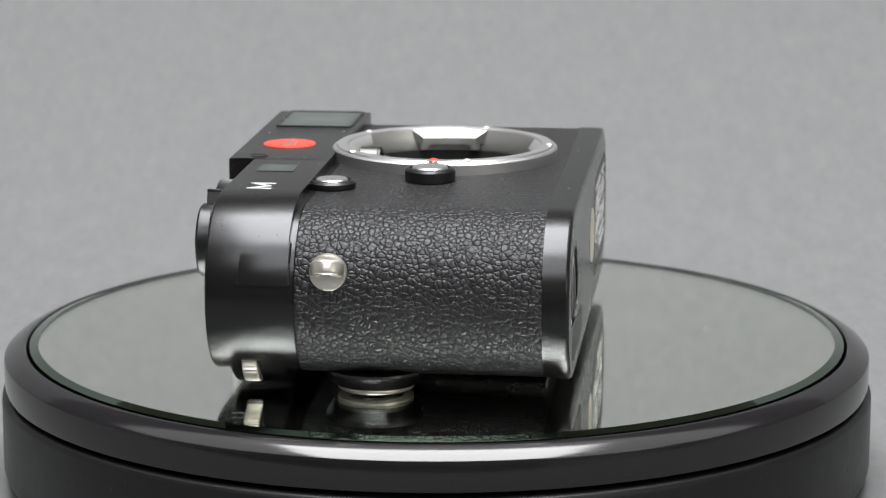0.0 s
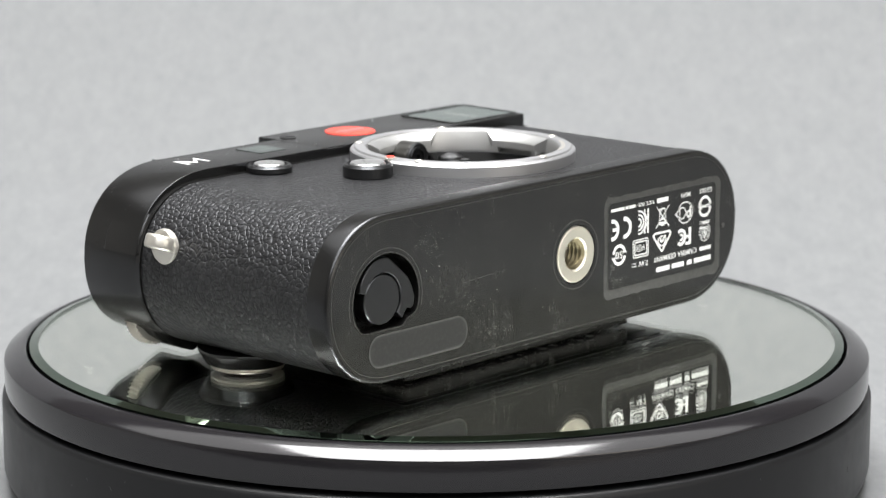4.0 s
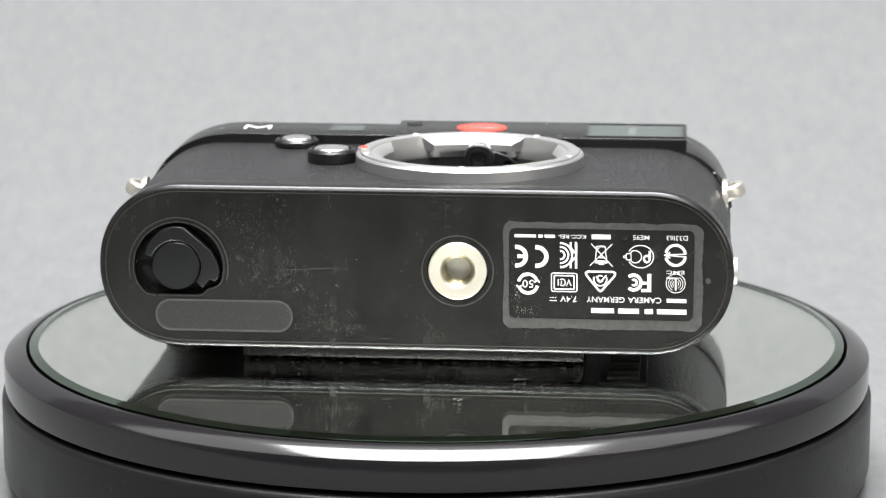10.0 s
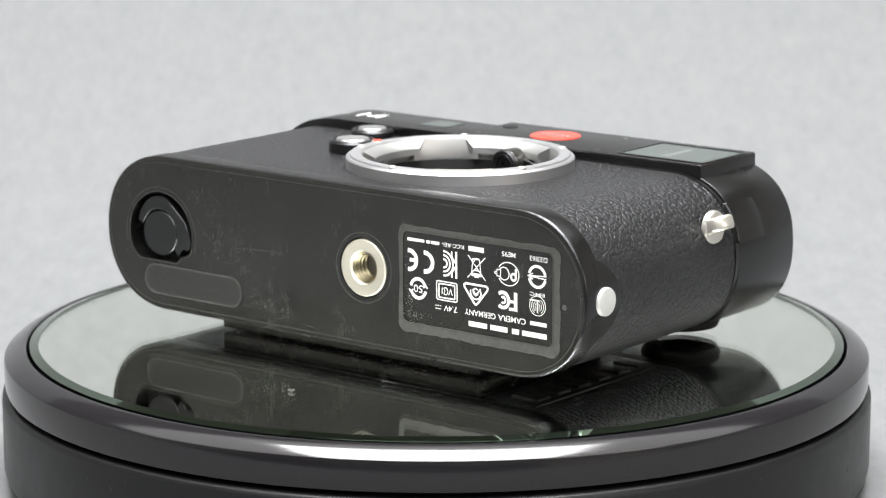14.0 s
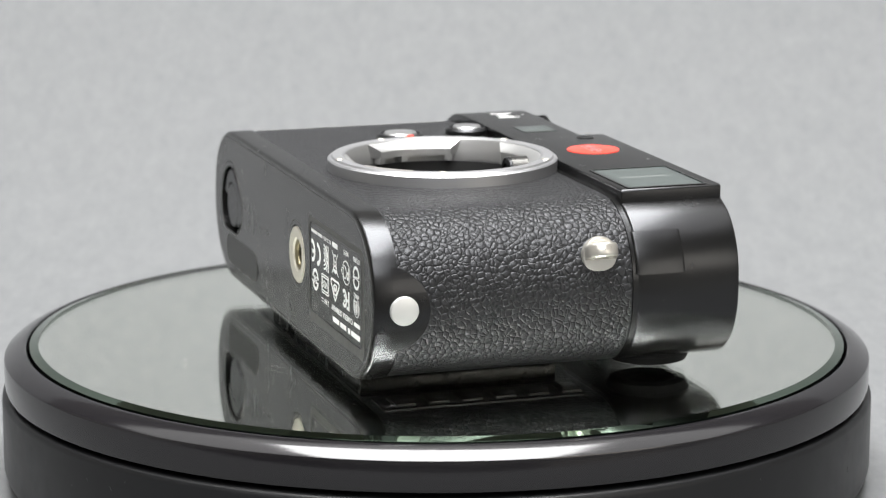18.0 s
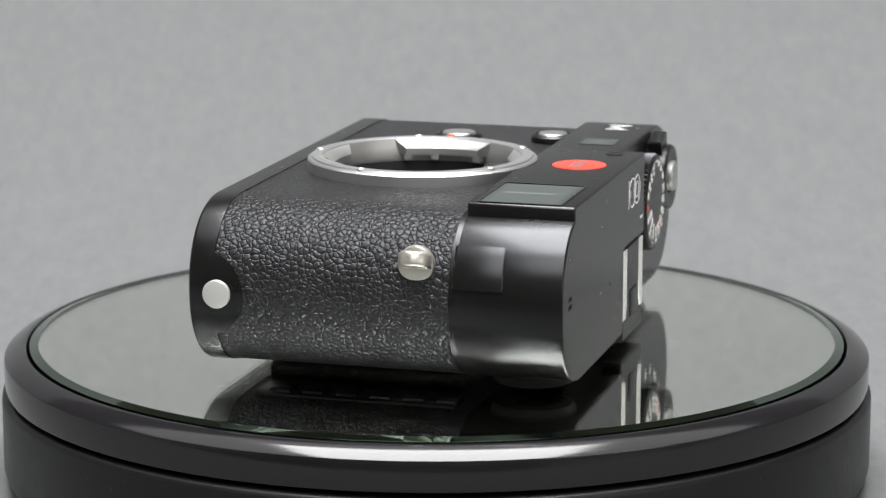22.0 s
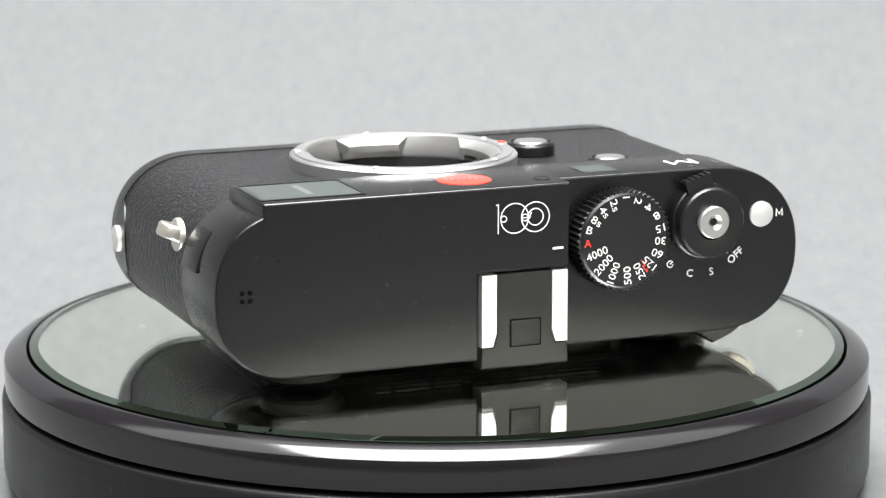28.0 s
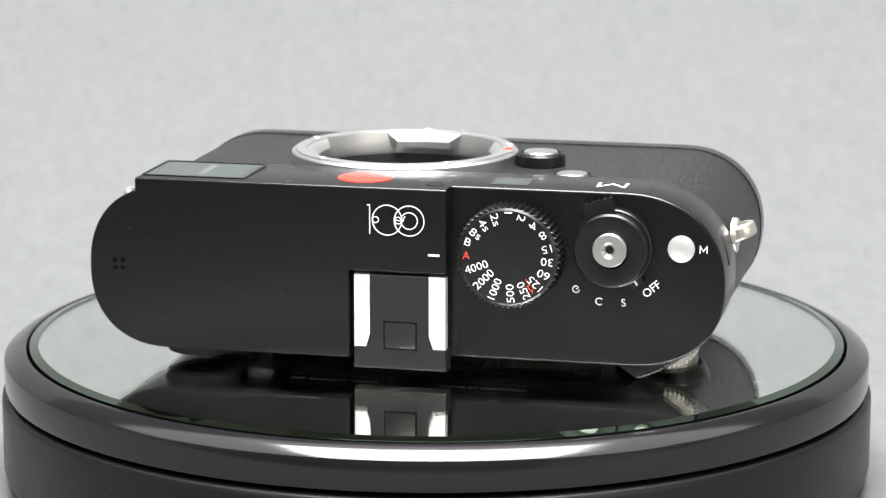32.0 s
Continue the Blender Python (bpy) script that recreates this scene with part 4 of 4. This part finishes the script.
def build_mount(dev):
    m = part("lens_mount", lathe([(22.2, 37.4), (22.33, 37.4), (22.33, 39.0), (25.7, 39.0), (26.0, 39.4), (26.0, 42.0), (25.6, 42.35), (25.2, 42.45), (24.9, 42.85), (22.9, 42.9), (22.4, 42.7), (22.2, 42.3), (22.2, 37.4)], (MX, MY, 0), n=128), MOUNT, dev, "bright bayonet lens mount ring", sharp=22)
    # lugs: centre, half width in degrees, ends that carry a foot
    for g, w, ends in ((3, 23, (-1, 1)), (92, 32, (-1, 1)), (182, 30, (-1, 0.25, 1)), (270.5, 23, (1,))):
        lug = part("bayonet_lug", lug_mesh(g, w), LUG, m, sharp=25)
        for e in ends:
            c = g + e * (w - 6)
            part("lug_foot", lathe([(21.8, 39.3), (19.9, 39.3), (19.9, 38.0), (21.8, 38.0), (21.8, 39.3)], (MX, MY, 0), n=4, a0=c - 2.4, a1=c + 2.4), LUG, lug)
    part("throat", lathe([(22.3, 42.66), (22.12, 42.3), (22.12, 37.8), (22.19, 37.8), (22.21, 42.3), (22.3, 42.66)], (MX, MY, 0), n=96), LUG, m)
    for g in (126, 54.2, -17.8, -89.8, -161.7):
        x, y = MX + 24.2 * math.cos(radians(g)), MY + 24.2 * math.sin(radians(g))
        part("screw", lathe([(0, 0), (1.0, 0), (1.0, 0.18), (0.75, 0.36), (0, 0.36)], (x, y, 42.75), "z", 24), STEEL, m, "polished screw head")
    part("red_index", lathe(disc(0.95, 0.7, 0.25), (-16.6, -1.2, 42.6), "z", 28), RED, m, "raised red alignment dot")
    part("red_index_seat", lathe(disc(1.35, 0.5, 0.1), (-16.6, -1.2, 42.55), "z", 28), STEEL, m)
    part("code_notch", lathe([(23.6, 42.8), (22.7, 42.8), (22.7, 42.95), (23.6, 42.95), (23.6, 42.8)], (MX, MY, 0), n=16, a0=-66, a1=-34), STEEL, m)
    # buttons beside the mount
    b = part("lens_release", lathe([(0, 0), (5.3, 0), (5.6, 0.3), (5.6, 2.5), (5.2, 3.0), (4.7, 3.1), (4.4, 2.7), (4.2, 2.0), (0, 2.0)], (-24.0, -1.3, 39.6), "z", 56), KNOB, dev, "black guard ring with silver lens release button", sharp=25)
    part("button_cap", lathe([(0, 2.0), (4.0, 2.0), (4.0, 3.0), (3.7, 3.35), (2.0, 3.6), (0, 3.7)], (-24.0, -1.3, 39.6), "z", 48), FLANGE, b)
    b = part("focus_button", lathe([(0, 0), (4.9, 0), (5.2, 0.3), (5.2, 1.3), (4.7, 1.8), (4.3, 1.8), (3.9, 1.3), (0, 1.3)], (-34.9, 18.9, 39.7), "z", 56), KNOB, dev, "black ring with a silver focus button", sharp=25)
    part("button_cap", lathe([(0, 1.2), (3.5, 1.2), (3.5, 1.8), (3.2, 2.1), (1.8, 2.3), (0, 2.35)], (-34.9, 18.9, 39.7), "z", 48), FLANGE, b)


def build_ends(dev):
    for right in (True, False):
        s = 1 if right else -1
        ez = 30.1 if right else 28.5
        x = side_x(ez, right) - 0.6 * s
        eye = part("strap_eyelet", lathe(disc(3.95, 1.4, 0.6), (x + 0.35 * s, 14.5, ez), "x" if right else "-x", 48), STEEL, dev, "polished steel strap eyelet", sharp=25)
        # loop: a tongue with a hole through it
        pts = [(0, -3.5)] + arc(1.5, 0, 3.5, -90, 90, 18) + [(0, 3.5)]
        hole = ring(2.3, 0, 1.15, 20)
        bm = prism(pts, -1.6, 1.6, 0.75, 0.75)
        bm = carve(bm, prism(hole, -4, 4))
        rot = Matrix(((s, 0, 0, x + 0.9 * s), (0, 0, s, 14.5), (0, -1, 0, ez + 0.2), (0, 0, 0, 1)))
        tilt = Matrix.Translation((x, 14.5, ez)) @ Matrix.Rotation(radians(-20 * s), 4, "Y") @ Matrix.Translation((-x, -14.5, -ez))
        part("loop", moved(bm, tilt @ rot), STEEL, eye, sharp=40)


def build_back(dev):
    part("screen", box(-40.8, 35.0, -28.6, 16.5, 0.15, 4.3, 0.5), SCREEN, dev, "black rear screen housing")
    for i in range(6):
        y = -24.5 + i * 7.6
        part("menu_button", box(40.2, 47.4, y, y + 4.6, 2.7, 4.4, 0.4), RAIL, dev)
    part("button_strip", box(38.4, 49.0, -27.5, 18.0, 3.4, 4.4, 0.3), KNOB, dev)
    part("control_pad", lathe([(0, 0.6), (10.9, 0.6), (10.9, 0.0), (9.4, -2.5), (8.9, -2.9), (0, -2.9)], (-53.8, 6.9, 4.4), "z", 64), PAINT, dev, "black flared collar of the control wheel", sharp=25)
    part("control_wheel", lathe([(6.0, 0.1), (7.8, 0.1), (8.15, -0.05), (8.15, -0.3), (7.8, -0.45), (7.8, -0.7), (8.15, -0.85), (8.1, -1.1), (7.7, -1.3), (6.0, -1.2), (6.0, 0.1)], (-53.8, 6.9, 1.55), "z", 64), STEEL, dev, "bright control wheel", sharp=25)
    part("eyepiece", lathe([(3.6, 0), (9.0, 0), (9.2, -1.0), (8.4, -2.6), (6.6, -3.1), (4.4, -2.0), (3.6, 0)], (44.9, 34.4, 4.5), "z", 64), RUBBER, dev, "round black eyepiece", sharp=30)
    part("eyepiece_lens", lathe([(0, -0.6), (4.2, -0.4), (4.2, 0), (0, 0)], (44.9, 34.4, 4.3), "z", 40), PANE, dev)
    hump = [(-45.0, 5.2), (-47.0, 4.1), (-51.9, 0.85), (-52.7, 0.5), (-53.6, 0.7), (-57.5, 2.3), (-61.5, 4.9), (-63.4, 6.8), (-60, 8), (-47, 8)]
    part("thumb_rest", prism(hump[::-1], 25.0, 36.8, 1.0, 0.5), PAINT, dev, "black sloping thumb rest", sharp=30)
    pts = []
    for i in range(44):
        for k, r in ((0.0, 6.7), (0.5, 7.4)):
            g = 2 * math.pi * (i + k) / 44
            pts.append((-58.6 + r * math.cos(g), 9.6 + r * math.sin(g)))
    part("thumb_wheel", prism(pts, 30.6, 33.8, 0.25, 0.25), STEEL, dev, "knurled silver thumb wheel", sharp=15)
    for x0, x1 in ((6.5, 12.6), (13.8, 22.0), (23.2, 26.5)):
        part("bar", box(x0, x1, 29.9, 31.1, 4.05, 4.15, 0), DIM, dev)
    part("lettering", moved(letters("MADE IN GERMANY", 2.2), Matrix(((-1, 0, 0, -17.4), (0, 1, 0, 30.5), (0, 0, -1, 4.1), (0, 0, 0, 1)))), DIM, dev)


def build_dust(dev):
    """Tiny bright motes on the black top plate and the leather front."""
    rnd = random.Random(8)
    bm = bmesh.new()
    for i in range(70):
        x, z = rnd.uniform(-64, 60), rnd.uniform(8, 37)
        if -14 < x < 10 and z < 25 or math.hypot(x + 26, z - 28) < 12 or math.hypot(x + 48, z - 30) < 10:
            continue
        y = 45.91 if x > -12 else 40.31
        w = rnd.choice((0.02, 0.025, 0.03, 0.03, 0.045))
        merge(bm, box(-w, w, 0, w, -w * rnd.uniform(0.6, 1.3), w, 0), Matrix.Translation((x, y, z)) @ Matrix.Rotation(rnd.uniform(0, 6), 4, "Y"))
    for i in range(70):
        x, y = rnd.uniform(-50, 50), rnd.uniform(-28, 19)
        if math.hypot(x - MX, y - MY) < 27:
            continue
        w = rnd.choice((0.025, 0.03, 0.04))
        merge(bm, box(-w, w, -w * rnd.uniform(0.5, 1.4), w, 0, w, 0), Matrix.Translation((x, y, 39.72)) @ Matrix.Rotation(rnd.uniform(0, 6), 4, "Z"))
    part("dust_motes", bm, FLECK, dev, kind="stuff")


def build_device():
    dev = tagged(new("rangefinder_camera"), "black camera body without a lens, lying face up on the mirror", "camera")
    build_body(dev)
    build_base(dev)
    build_top(dev)
    build_controls(dev)
    build_mount(dev)
    build_ends(dev)
    build_back(dev)
    build_dust(dev)
    return dev


build_room()
platter = build_turntable()
device = build_device()


def motions():
    walk(device, [(t, pose(0, 0, 0, 0, 0, a)) for t, a in TURN])
    walk(platter, [(t, pose(0, 0, 0, 0, 0, a)) for t, a in TURN])


motions()
